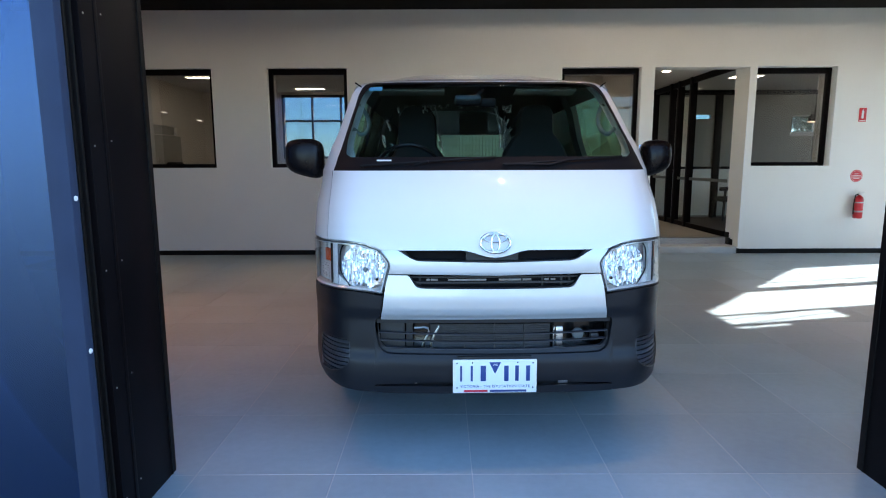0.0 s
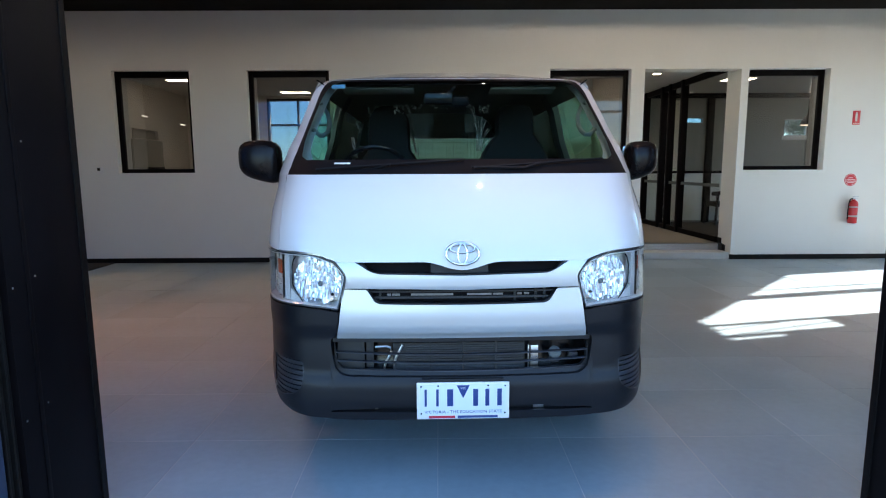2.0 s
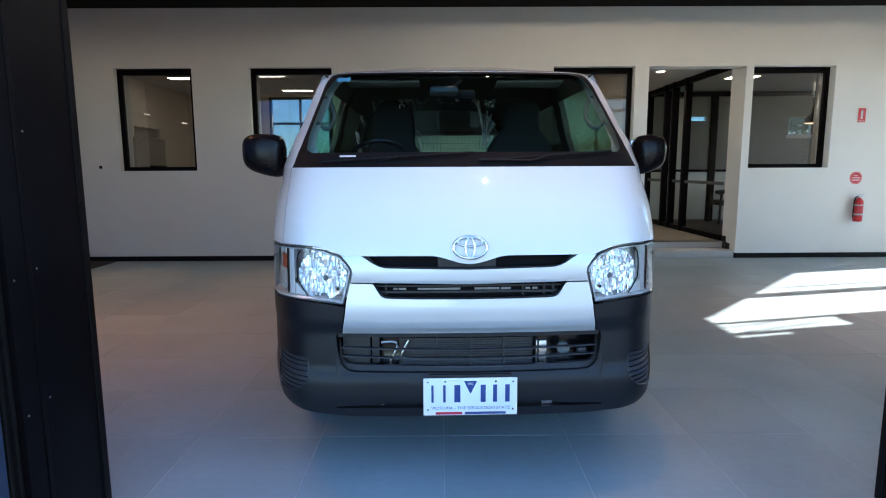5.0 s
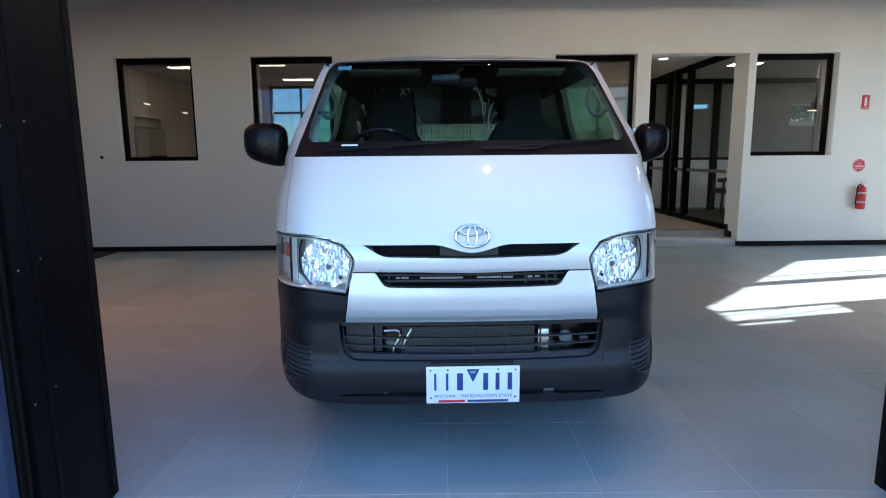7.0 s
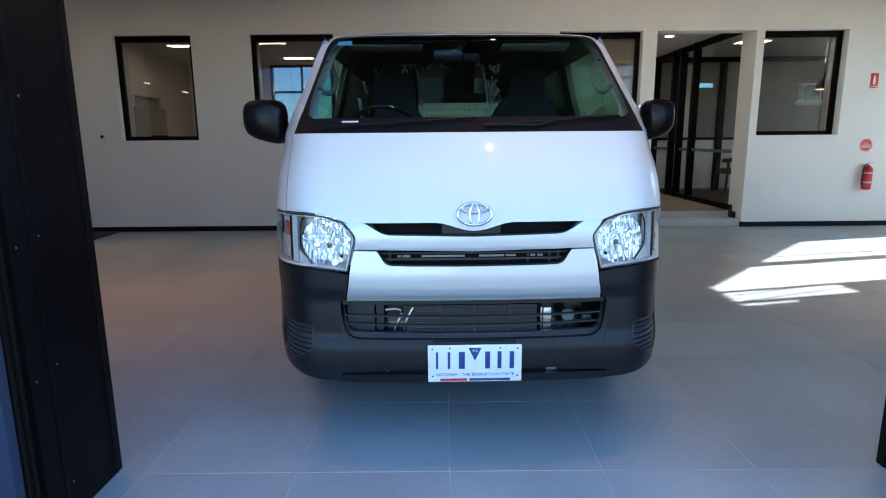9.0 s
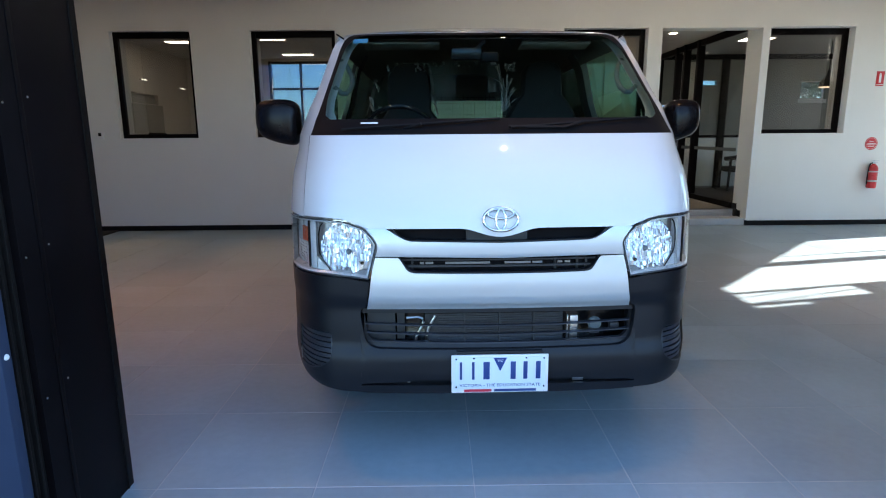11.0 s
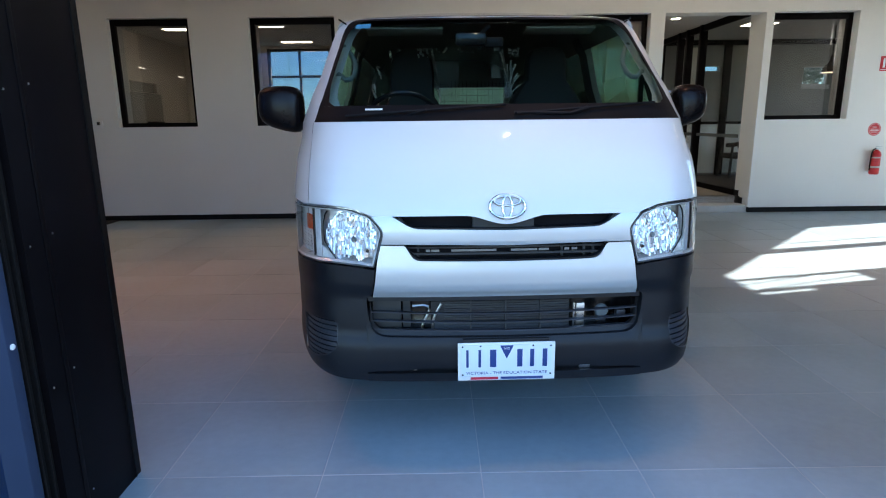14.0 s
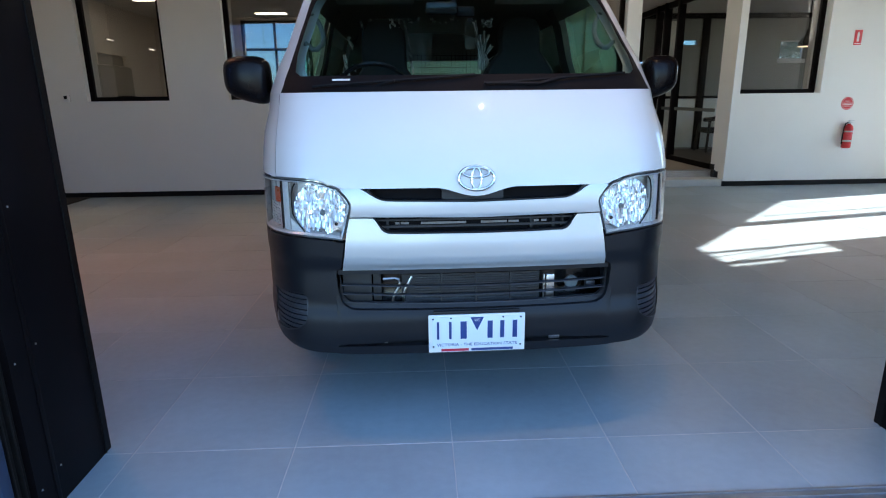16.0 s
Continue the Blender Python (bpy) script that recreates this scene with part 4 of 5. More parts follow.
# badge: plain chrome ovals
bw = 1.000
badge = None
for cu, cw, ru, rw, r in ((0, -0.002, 0.0645, 0.0425, 0.0058), (0, 0.018, 0.048, 0.017, 0.0046), (0, -0.003, 0.018, 0.038, 0.0046)):
    pts = []
    for k in range(40):
        a = 2 * math.pi * k / 40
        u, w = cu + ru * math.cos(a), bw + cw + rw * math.sin(a)
        pts.append((CX + u, NOSE + front(u, w) - 0.010, w))
    p = part("badge" if badge is None else "badge_ring", pipe(bmesh.new(), pts, r, 8, True), M_CHROME, badge or van, "chrome oval badge")
    badge = badge or p

# headlamps
lamp_hi = curve((.462, .905), (.466, .915), (.478, .935), (.510, .967), (.542, .978), (.565, .988), (.60, .995), (.66, .999), (.74, .999), (.80, .992), (.847, .985))
lamp_lo = curve((.462, .899), (.470, .868), (.481, .823), (.493, .780), (.497, .774), (.548, .782), (.634, .791), (.73, .792), (.80, .786), (.847, .779))
LAMP = [(u, lamp_hi(u)) for u in (.462, .466, .478, .494, .510, .542, .565, .60, .63, .66, .70, .74, .77, .80, .825, .847)] + \
       [(u, lamp_lo(u)) for u in (.847, .825, .80, .77, .73, .69, .634, .59, .548, .52, .497, .493, .481, .470, .464)]


def inset(loop, d):
    """The closed outline moved inwards by d."""
    out = []
    for k, (u, w) in enumerate(loop):
        a, b = loop[k - 1], loop[(k + 1) % len(loop)]
        t = Vector((b[0] - a[0], b[1] - a[1])).normalized()
        out.append((u + t.y * d, w - t.x * d))
    return out


def headlamp(s):
    """A clear lamp with a faceted bowl, a chrome divider and an amber indicator."""
    rnd = random.Random(5 + s)

    def strip(bm, a, b, lo, hi, nu, nw, off, rim=0.0):
        return band(bm, min(s * a, s * b), max(s * a, s * b), lo, hi, nu, nw, off, rim)

    def spot(u, w, off):
        return Vector((CX + s * u, NOSE + front(u, w) - off, w))

    def ring(bm, outer, inner, off_o, off_i):
        A, B = [bm.verts.new(spot(u, w, off_o)) for u, w in outer], [bm.verts.new(spot(u, w, off_i)) for u, w in inner]
        for k in range(len(A)):
            n = (k + 1) % len(A)
            f = (A[k], A[n], B[n], B[k])
            bm.faces.new(f if s < 0 else f[::-1])
        return bm

    h = part("headlamp", strip(bmesh.new(), .464, .846, lamp_lo, lamp_hi, 40, 8, -0.115), M_REFLECTOR, van, "clear headlamp with a chrome bowl")
    part("lamp_edge", ring(bmesh.new(), LAMP, inset(LAMP, 0.0045), 0.001, 0.000), M_BEZEL, h, "dark grey rim of the lamp")
    part("bezel", ring(ring(bmesh.new(), inset(LAMP, 0.0045), inset(LAMP, 0.0115), -0.002, -0.012), inset(LAMP, 0.0115), inset(LAMP, 0.0135), -0.012, -0.085), M_LAMPGREY, h, "grey inner bezel")
    # round bowl of upright mirror flutes broken into uneven lengths, and a plain stepped field round it
    uc, wc = 0.580, 0.886
    bm = bmesh.new()
    for f in range(24):
        ua, ub = uc - 0.096 + 0.008 * f, uc - 0.096 + 0.008 * (f + 1)
        um = (ua + ub) / 2
        reach = math.sqrt(max(0.0, 0.096 ** 2 - (um - uc) ** 2))
        w = wc - reach
        while w < wc + reach:
            step = rnd.uniform(0.007, 0.026) if abs(w - wc) > 0.03 else rnd.uniform(0.005, 0.012)
            wa, wb = w, min(w + step, wc + reach)
            w = wb
            wm = (wa + wb) / 2
            if wb > lamp_hi(um) - 0.010 or wa < lamp_lo(um) + 0.010 or ua < 0.476 + 0.4 * max(0.0, 0.84 - wm) or ub > 0.677:
                continue
            lean, turn, ridge = rnd.gauss(0.30, 0.20), rnd.gauss(0.0, 0.14), rnd.choice((-1, 1)) * rnd.uniform(0.10, 0.34)
            deep = 0.030 * (1 - ((um - uc) ** 2 + (wm - wc) ** 2) / 0.096 ** 2) + 0.16 * (wm - wc) + 0.20 * (um - uc)
            cols = []
            for u, off in ((ua, 0.0), (um, ridge * 0.004), (ub, 0.0)):
                cols.append([bm.verts.new((CX + s * u, NOSE + front(uc, wc) + 0.036 + deep + lean * (z - wm) + turn * (u - um) + off, z)) for z in (wa, wb)])
            for a, b in zip(cols, cols[1:]):
                q = (a[0], b[0], b[1], a[1])
                bm.faces.new(q if s > 0 else q[::-1])
    part("bowl", bm, M_FACET, h, "fluted mirror bowl", smooth=False)
    bm = bmesh.new()
    for k in range(7):
        u0 = 0.482 + 0.0275 * k
        for lo, hi in ((lambda u: lamp_lo(u) + 0.012, lambda u: 0.876), (lambda u: 0.876, lambda u: lamp_hi(u) - 0.012)):
            tilt = rnd.uniform(-0.006, 0.010)
            strip(bm, u0, u0 + 0.027, lo, hi, 1, 2, -0.100 - tilt)
    part("reflector_field", bm, M_REFLECTOR, h, smooth=False)
    part("bulb_cap", lathe(bmesh.new(), [(0.006, 0.036), (0.011, 0.04), (0.013, 0.06), (0.010, 0.09)], (CX + s * 0.572, NOSE + front(uc, wc) + 0.015, 0.868), "Y", 16), M_HANDLE, h)
    # dark curved line between the bowl and the upright chrome bar
    part("bowl_rim", pipe(bmesh.new(), [spot(u, w, -0.018) for u, w in ((.666, .982), (.676, .968), (.682, .94), (.683, .905), (.681, .868), (.670, .848), (.655, .826), (.641, .808), (.637, .800))], 0.0028, 8), M_GLOSSBLK, h)
    part("divider", strip(bmesh.new(), 0.694, 0.718, lambda u: lamp_lo(u) + .016, lambda u: lamp_hi(u) - .012, 3, 8, -0.016, 0.06), M_REFLECTOR, h)
    part("divider", strip(bmesh.new(), 0.724, 0.728, lambda u: lamp_lo(u) + .016, lambda u: lamp_hi(u) - .012, 2, 8, -0.010, 0.06), M_GLOSSBLK, h)
    part("lower_plate", strip(bmesh.new(), 0.650, 0.694, lambda u: lamp_lo(u) + .012, lambda u: float(np.interp(u, (-.694, -.65, .65, .694), (.85, .812, .812, .85))), 4, 3, -0.030, 0.02), M_REFLECTOR, h)
    part("indicator", strip(bmesh.new(), 0.736, 0.770, 0.898, 0.955, 6, 6, -0.055, 0.03), M_AMBER, h, "amber indicator")
    for k in range(8):
        w = 0.806 + 0.0112 * k
        for u in (0.734, 0.752, 0.770, 0.788):
            bm = strip(bmesh.new(), u, u + 0.015, w, w + 0.009, 2, 2, -0.048 - rnd.uniform(0, 0.02), 0.01)
            part("indicator_facet", bm, M_REFLECTOR, h, smooth=False)
    for k in range(4):
        part("indicator_facet", strip(bmesh.new(), 0.736 + .012 * k, 0.746 + .012 * k, 0.958, 0.985, 2, 2, -0.045 - 0.008 * (k % 2), 0.02), M_REFLECTOR, h, smooth=False)
    part("adjuster", lathe(bmesh.new(), [(0.0065, 0), (0.0065, 0.010), (0.003, 0.012)], (CX + s * 0.517, NOSE + front(.517, .835) + 0.010, 0.835), "Y", 12), M_GLOSSBLK, h)
    l = part("lens", strip(bmesh.new(), .464, .846, lamp_lo, lamp_hi, 40, 10, 0.0), M_LENS, h, "clear outer lens")
    l.visible_shadow = False
    return h


headlamp(-1)
headlamp(1)

# bumper
open_lo = curve((0, .494), (.33, .496), (.45, .498), (.476, .501), (.497, .510), (.511, .525), (.519, .543), (.5235, .57), (.5255, .60), (.5275, .640), (.5295, .655))
bumper_lo = lambda u: float(np.interp(abs(u), (0, .45, .62, .70, .76, .80, .84), (.316, .318, .325, .332, .344, .360, .385)))
slot_hi = lambda u: float(np.interp(abs(u), (0, .33, .37, .50, .5335), (.377, .376, .366, .362, .3565)))
bm = bmesh.new()
band(bm, -0.5335, 0.5335, slot_hi, open_lo, 110, 10, 0.0, 0.05)
band(bm, -0.5335, 0.5335, bumper_lo, lambda u: 0.354, 60, 5, 0.005, 0.05)
band(bm, -0.5335, 0.5335, lambda u: 0.3535, lambda u: slot_hi(u) + 0.0005, 60, 2, -0.026)
band(bm, -0.524, 0.524, lambda u: max(0.634, open_lo(u)), 0.6525, 60, 3, -0.014, 0.05)
hole_lo = curve((.646, .470), (.655, .448), (.69, .421), (.74, .403), (.80, .392))
hole_hi = curve((.646, .548), (.66, .560), (.75, .556), (.80, .546))
cor_hi = curve((.497, .764), (.548, .773), (.634, .783), (.73, .784), (.80, .778), (.847, .771))
for s in (-1, 1):
    def strip(a, b, lo, hi, nu, nw, off=0.0, rim=0.0):
        band(bm, min(s * a, s * b), max(s * a, s * b), lo, hi, nu, nw, off, rim)
    strip(.5335, .646, bumper_lo, cor_hi, 12, 24, 0.0, 0.03)
    # inner edge beside the silver panel
    rows = []
    for j in range(13):
        w = 0.640 + 0.124 * j / 12
        a = low_end(w) + 0.0065 if w > 0.655 else 0.5285
        rows.append([(a + (0.5335 - a) * i / 4, cor_hi(a + (0.5335 - a) * i / 4) if j == 12 else w) for i in range(5)])
    V = [[bm.verts.new((CX + s * u, NOSE + front(u, w), w)) for u, w in r] for r in rows]
    for a, b in zip(V, V[1:]):
        for i in range(4):
            f = (a[i], a[i + 1], b[i + 1], b[i])
            bm.faces.new(f if s > 0 else f[::-1])
    E = [bm.verts.new((CX + s * r[0][0], NOSE + front(*r[0]) + 0.03, r[0][1])) for r in rows]
    for k in range(12):
        bm.faces.new((V[k][0], V[k + 1][0], E[k + 1], E[k]))
    strip(.646, .80, bumper_lo, hole_lo, 16, 8, 0.0, 0.04)
    strip(.646, .80, hole_hi, cor_hi, 16, 12, 0.0, 0.04)
    wrap(bm, s, 0.80, 0.360, 0.776, 0.56, 6, 24, flare=0.026)
bumper = part("bumper", bm, M_BUMPER, van, "dark grey textured plastic bumper")
for s in (-1, 1):
    a, b = sorted((s * 0.644, s * 0.802))
    part("vent_backing", band(bmesh.new(), a, b, 0.388, 0.566, 12, 6, -0.026), M_DASH, bumper)
    for k in range(8):
        w = 0.398 + 0.0196 * k
        part("vent_rib", band(bmesh.new(), a + 0.004, b - 0.004, w, w + 0.0135, 10, 2, -0.014, 0.014), M_RIB, bumper, "ribbed fog-lamp blank")
    rim = [(u, hole_lo(u)) for u in np.linspace(.648, .80, 14)]
    part("vent_rim", pipe(bmesh.new(), [(CX + s * u, NOSE + front(u, w) + 0.003, w) for u, w in [(.647, .545), (.646, .50)] + rim], 0.0032, 6), M_BEZEL, bumper, "grey edge of the fog-lamp blank")
# lower intake
part("intake_backing", band(bmesh.new(), -0.54, 0.54, 0.455, 0.665, 30, 4, -0.15), M_GLOSSBLK, bumper)
part("intake_rim", band(bmesh.new(), -0.520, 0.520, lambda u: open_lo(u) - 0.004, lambda u: min(0.64, open_lo(u * 1.012) + 0.017), 90, 2, -0.022, 0.02), M_BUMPER, bumper)
for w0 in (0.578, 0.543, 0.510):
    part("intake_blade", band(bmesh.new(), -0.515, 0.515, lambda u: w0 + 0.011 * (u / 0.5) ** 2 - 0.0022, lambda u: w0 + 0.011 * (u / 0.5) ** 2 + 0.0022, 40, 2, -0.020, 0.02), M_RIB, bumper)
core = part("radiator", band(bmesh.new(), -0.285, 0.268, 0.480, 0.606, 20, 4, -0.095, 0.03), M_CORE, bumper, "dark finned radiator core")
for k in range(12):
    w = 0.486 + 0.0098 * k
    part("fin", band(bmesh.new(), -0.232, 0.262, w, w + 0.0042, 12, 1, -0.088, 0.004), M_FIN, core)
for u in (-0.13, 0.005, 0.14):
    part("intake_post", band(bmesh.new(), u - 0.0025, u + 0.0025, 0.505, 0.640, 2, 4, -0.035, 0.02), M_DASH, bumper)
for pts in ([(-.358, .595), (-.312, .598), (-.296, .592), (-.291, .578), (-.300, .556), (-.314, .532), (-.321, .510), (-.321, .490)], [(-.244, .602), (-.254, .585), (-.264, .566), (-.273, .548), (-.280, .520), (-.281, .490)]):
    part("coolant_pipe", pipe(bmesh.new(), [(CX + u, NOSE + 0.11, w) for u, w in pts], 0.0055, 8), M_PIPE, bumper, "bare metal coolant pipe")
part("bracket", box(bmesh.new(), CX + 0.287, CX + 0.319, NOSE + 0.085, NOSE + 0.10, 0.480, 0.602, 0.003), M_PIPE, bumper, "pale metal bracket")
part("bracket", box(bmesh.new(), CX + 0.276, CX + 0.281, NOSE + 0.085, NOSE + 0.10, 0.480, 0.602, 0.001), M_PIPE, bumper, "pale metal bracket")
part("horn", lathe(bmesh.new(), [(0.022, 0), (0.027, 0.006), (0.026, 0.018), (0.012, 0.024)], (CX + 0.393, NOSE + 0.10, 0.562), "Y", 20), M_HANDLE, bumper)
part("horn_bracket", box(bmesh.new(), CX + 0.368, CX + 0.408, NOSE + 0.095, NOSE + 0.105, 0.486, 0.506, 0.008), M_PIPE, bumper)
part("horn_bracket", box(bmesh.new(), CX + 0.418, CX + 0.444, NOSE + 0.095, NOSE + 0.105, 0.488, 0.507, 0.007), M_PIPE, bumper)
part("hose_block", box(bmesh.new(), CX + 0.372, CX + 0.412, NOSE + 0.10, NOSE + 0.13, 0.520, 0.548, 0.006), M_RIB, bumper)
part("hose_block", box(bmesh.new(), CX + 0.452, CX + 0.490, NOSE + 0.10, NOSE + 0.13, 0.532, 0.566, 0.006), M_RIB, bumper)
part("side_duct", band(bmesh.new(), -0.512, -0.402, 0.510, 0.640, 8, 4, -0.06, 0.03), M_DASH, bumper)
part("side_duct", band(bmesh.new(), -0.396, -0.366, 0.510, 0.640, 4, 4, -0.075, 0.03), M_DASH, bumper)
part("tow_hook", band(bmesh.new(), 0.290, 0.332, 0.357, 0.372, 4, 2, -0.012, 0.008), M_PIPE, bumper, "bare metal towing eye")
part("tow_hook", band(bmesh.new(), -0.357, -0.345, 0.358, 0.372, 3, 2, -0.014, 0.008), M_STRIP, bumper)
part("plate_mount", box(bmesh.new(), CX - 0.165, CX + 0.165, NOSE - 0.004, NOSE + 0.012, 0.47, 0.494, 0.003), M_BUMPER, bumper)

# number plate in a dealer frame
plate = part("number_plate", box(bmesh.new(), CX - 0.186, CX + 0.186, NOSE - 0.012, NOSE - 0.003, 0.329, 0.482, 0.0035), M_WHITE, van, "white-framed number plate with blue characters")
part("plate_face", box(bmesh.new(), CX - 0.172, CX + 0.172, NOSE - 0.0150, NOSE - 0.0121, 0.348, 0.474, 0.002), M_PLATE, plate)
PY = NOSE - 0.0152
for u, wd in ((-0.150, 0.009), (-0.103, 0.010), (-0.052, 0.024), (0.050, 0.020), (0.097, 0.016), (0.146, 0.018)):
    part("plate_bar", box(bmesh.new(), CX + u - wd / 2, CX + u + wd / 2, PY - 0.0012, PY, 0.385, 0.456, 0.0004), M_PLATEBLUE, plate)
bm = bmesh.new()
vs = [bm.verts.new((CX + u, PY - y, w)) for y in (0.0012, 0.0) for u, w in ((-0.026, 0.472), (0.026, 0.472), (0.0, 0.418))]
bm.faces.new(vs[:3][::-1]), bm.faces.new(vs[3:])
for i in range(3):
    bm.faces.new((vs[i], vs[(i + 1) % 3], vs[3 + (i + 1) % 3], vs[3 + i]))
bmesh.ops.recalc_face_normals(bm, faces=bm.faces[:])
part("plate_triangle", bm, M_PLATEBLUE, plate)


def lettering(name, text, x, y, z, width, height, material, parent):
    """Built-in type, turned into a thin mesh facing the entrance."""
    c = bpy.data.curves.new(name, "FONT")
    c.body, c.align_x, c.align_y, c.extrude, c.resolution_u = text, "CENTER", "CENTER", 0.02, 2
    tmp = new(name, c)
    dg = bpy.context.evaluated_depsgraph_get()
    me = bpy.data.meshes.new_from_object(tmp.evaluated_get(dg))
    bpy.data.objects.remove(tmp)
    xs, ys = [v.co.x for v in me.vertices], [v.co.y for v in me.vertices]
    w0, h0 = max(xs) - min(xs), max(ys) - min(ys)
    cxm, cym = (max(xs) + min(xs)) / 2, (max(ys) + min(ys)) / 2
    for v in me.vertices:
        a, b, d = v.co
        v.co = (x + (a - cxm) * width / w0, y - 0.0005 - d * 0.02, z + (b - cym) * height / h0)
    me.materials.clear()
    me.materials.append(material)
    ob = new(name, me)
    ob.parent = parent
    ob.matrix_parent_inverse = Matrix.Translation(-parent.location)
    return ob


lettering("plate_slogan", "VICTORIA - THE EDUCATION STATE", CX, PY, 0.3615, 0.310, 0.0115, M_PLATEBLUE, plate)
lettering("plate_state", "VIC", CX, PY - 0.0012, 0.4605, 0.022, 0.0095, M_WHITE, plate)
PF = NOSE - 0.0121
for u0, u1, m_ in ((-0.138, -0.032, M_PLATERED), (-0.022, 0.140, M_PLATEBLUE)):
    part("dealer_bar", box(bmesh.new(), CX + u0, CX + u1, PF - 0.0012, PF, 0.3335, 0.3435, 0.0003), m_, plate)
for u, w in ((-0.168, 0.355), (0.168, 0.355), (-0.168, 0.468), (0.168, 0.468), (-0.10, 0.470), (0.10, 0.470)):
    part("plate_screw", lathe(bmesh.new(), [(0.0035, 0), (0.003, -0.0025), (0.001, -0.003)], (CX + u, PY, w), "Y", 10), M_GLOSSBLK, plate)

# wheels
def wheel(s, v):
    x = CX + s * 0.735
    tyre = part("wheel", lathe(bmesh.new(), [(0.20, -0.09), (0.30, -0.098), (WHEEL_R, -0.07), (WHEEL_R, 0.07), (0.30, 0.098), (0.20, 0.09)], (x, NOSE + v, WHEEL_R), "X", 40), M_TYRE, van, "black road tyre on a silver steel wheel")
    part("rim", lathe(bmesh.new(), [(0.198, -0.06), (0.205, s * 0.085), (0.17, s * 0.075), (0.12, s * 0.045), (0.06, s * 0.07), (0.02, s * 0.075)], (x, NOSE + v, WHEEL_R), "X", 30), M_RIM, tyre)


for s in (-1, 1):
    for v in AXLES:
        wheel(s, v)

# underside, firewall and rear
part("floor_pan", box(bmesh.new(), CX - 0.66, CX + 0.66, NOSE + 0.22, NOSE + 4.6, 0.30, 0.36, 0.01), M_DASH, van)
part("undertray", band(bmesh.new(), -0.60, 0.60, 0.285, 0.50, 20, 4, -0.20), M_DASH, van)
bm = bmesh.new()
for u0, u1, w0, w1 in ((-.80, .80, .36, 1.22), (-.78, -.60, 1.22, 1.75), (.60, .78, 1.22, 1.75), (-.70, .70, 1.675, 1.965)):
    box(bm, CX + u0, CX + u1, NOSE + REAR - 0.06, NOSE + REAR, w0, w1, 0.01)
part("tailgate", bm, M_PAINT, van)
g = part("rear_window", box(bmesh.new(), CX - 0.60, CX + 0.60, NOSE + REAR - 0.035, NOSE + REAR - 0.029, 1.22, 1.68), M_REARGLASS, van, "clear rear glass")
g.visible_shadow = False

# cabin
bm = bmesh.new()
prof = [(0.24, 1.20), (0.30, 1.325), (0.42, 1.335), (0.62, 1.30), (0.70, 1.22), (0.72, 0.85), (0.60, 0.70)]
A = [[bm.verts.new((CX + s * (half(w) - 0.055 - (0.06 if v < 0.35 else 0)), NOSE + v + (0.10 if v < 0.35 else 0) * 0, w)) for v, w in prof] for s in (-1, 1)]
C = [[bm.verts.new((CX + u, NOSE + v - 0.0, w + (0.018 if (i in (2, 3) and u < -0.15) else 0))) for i, (v, w) in enumerate(prof)] for u in (-0.56, -0.36, -0.16, 0.1, 0.5)]
cols = [A[0]] + C + [A[1]]
for a, b in zip(cols, cols[1:]):
    for i in range(len(prof) - 1):
        bm.faces.new((a[i], b[i], b[i + 1], a[i + 1]))
part("dashboard", bm, M_DASH, van)
pts = []
for k in range(32):
    a = 2 * math.pi * k / 32
    pts.append((CX - 0.40 + 0.185 * math.cos(a), NOSE + 0.83 - 0.19 * math.sin(a) * 0.55, 1.282 + 0.185 * math.sin(a) * 0.84))
sw = part("steering_wheel", pipe(bmesh.new(), pts, 0.011, 8, True), M_GLOSSBLK, van)
part("wheel_hub", lathe(bmesh.new(), [(0.075, 0.03), (0.07, -0.02), (0.03, -0.03)], (CX - 0.40, NOSE + 0.82, 1.235), "Y", 16), M_DASH, sw)
for k in (-1, 1):
    part("spoke", pipe(bmesh.new(), [(CX - 0.40 + k * 0.05, NOSE + 0.81, 1.24), (CX - 0.40 + k * 0.185, NOSE + 0.80, 1.25)], 0.014, 6), M_DASH, sw)


def seat(outline, u, wd, label):
    """A seat with a padded back cut to an outline of half widths by height."""
    st = part("seat", box(bmesh.new(), CX + u - wd / 2, CX + u + wd / 2, NOSE + 1.02, NOSE + 1.50, 0.80, 0.98, 0.05), M_SEAT, van, label)
    bm = bmesh.new()
    loop = [(u + a, w) for a, w in outline] + [(u - a, w) for a, w in reversed(outline)]
    rings = []
    for v, k in ((1.37, 0.90), (1.385, 0.98), (1.41, 1.0), (1.49, 1.0), (1.52, 0.96)):
        rings.append([bm.verts.new((CX + u + (x - u) * k, NOSE + v, 0.92 + (w - 0.92) * (0.985 + 0.015 * k))) for x, w in loop])
    n = len(loop)
    for a, b in zip(rings, rings[1:]):
        for i in range(n):
            bm.faces.new((a[i], b[i], b[(i + 1) % n], a[(i + 1) % n]))
    bm.faces.new(rings[0]), bm.faces.new(rings[-1][::-1])
    bmesh.ops.recalc_face_normals(bm, faces=bm.faces[:])
    part("backrest", bm, M_SEAT, st)
    return st


seat(((.245, .92), (.235, 1.30), (.128, 1.445), (.126, 1.58), (.118, 1.64), (.085, 1.69), (.04, 1.708)), -0.366, 0.50, "charcoal cloth driver seat with a tall back")
seat(((.255, .92), (.245, 1.30), (.194, 1.43), (.150, 1.495), (.116, 1.53), (.110, 1.66), (.085, 1.70), (.03, 1.712)), 0.412, 0.52, "charcoal cloth passenger seat with a tall back")
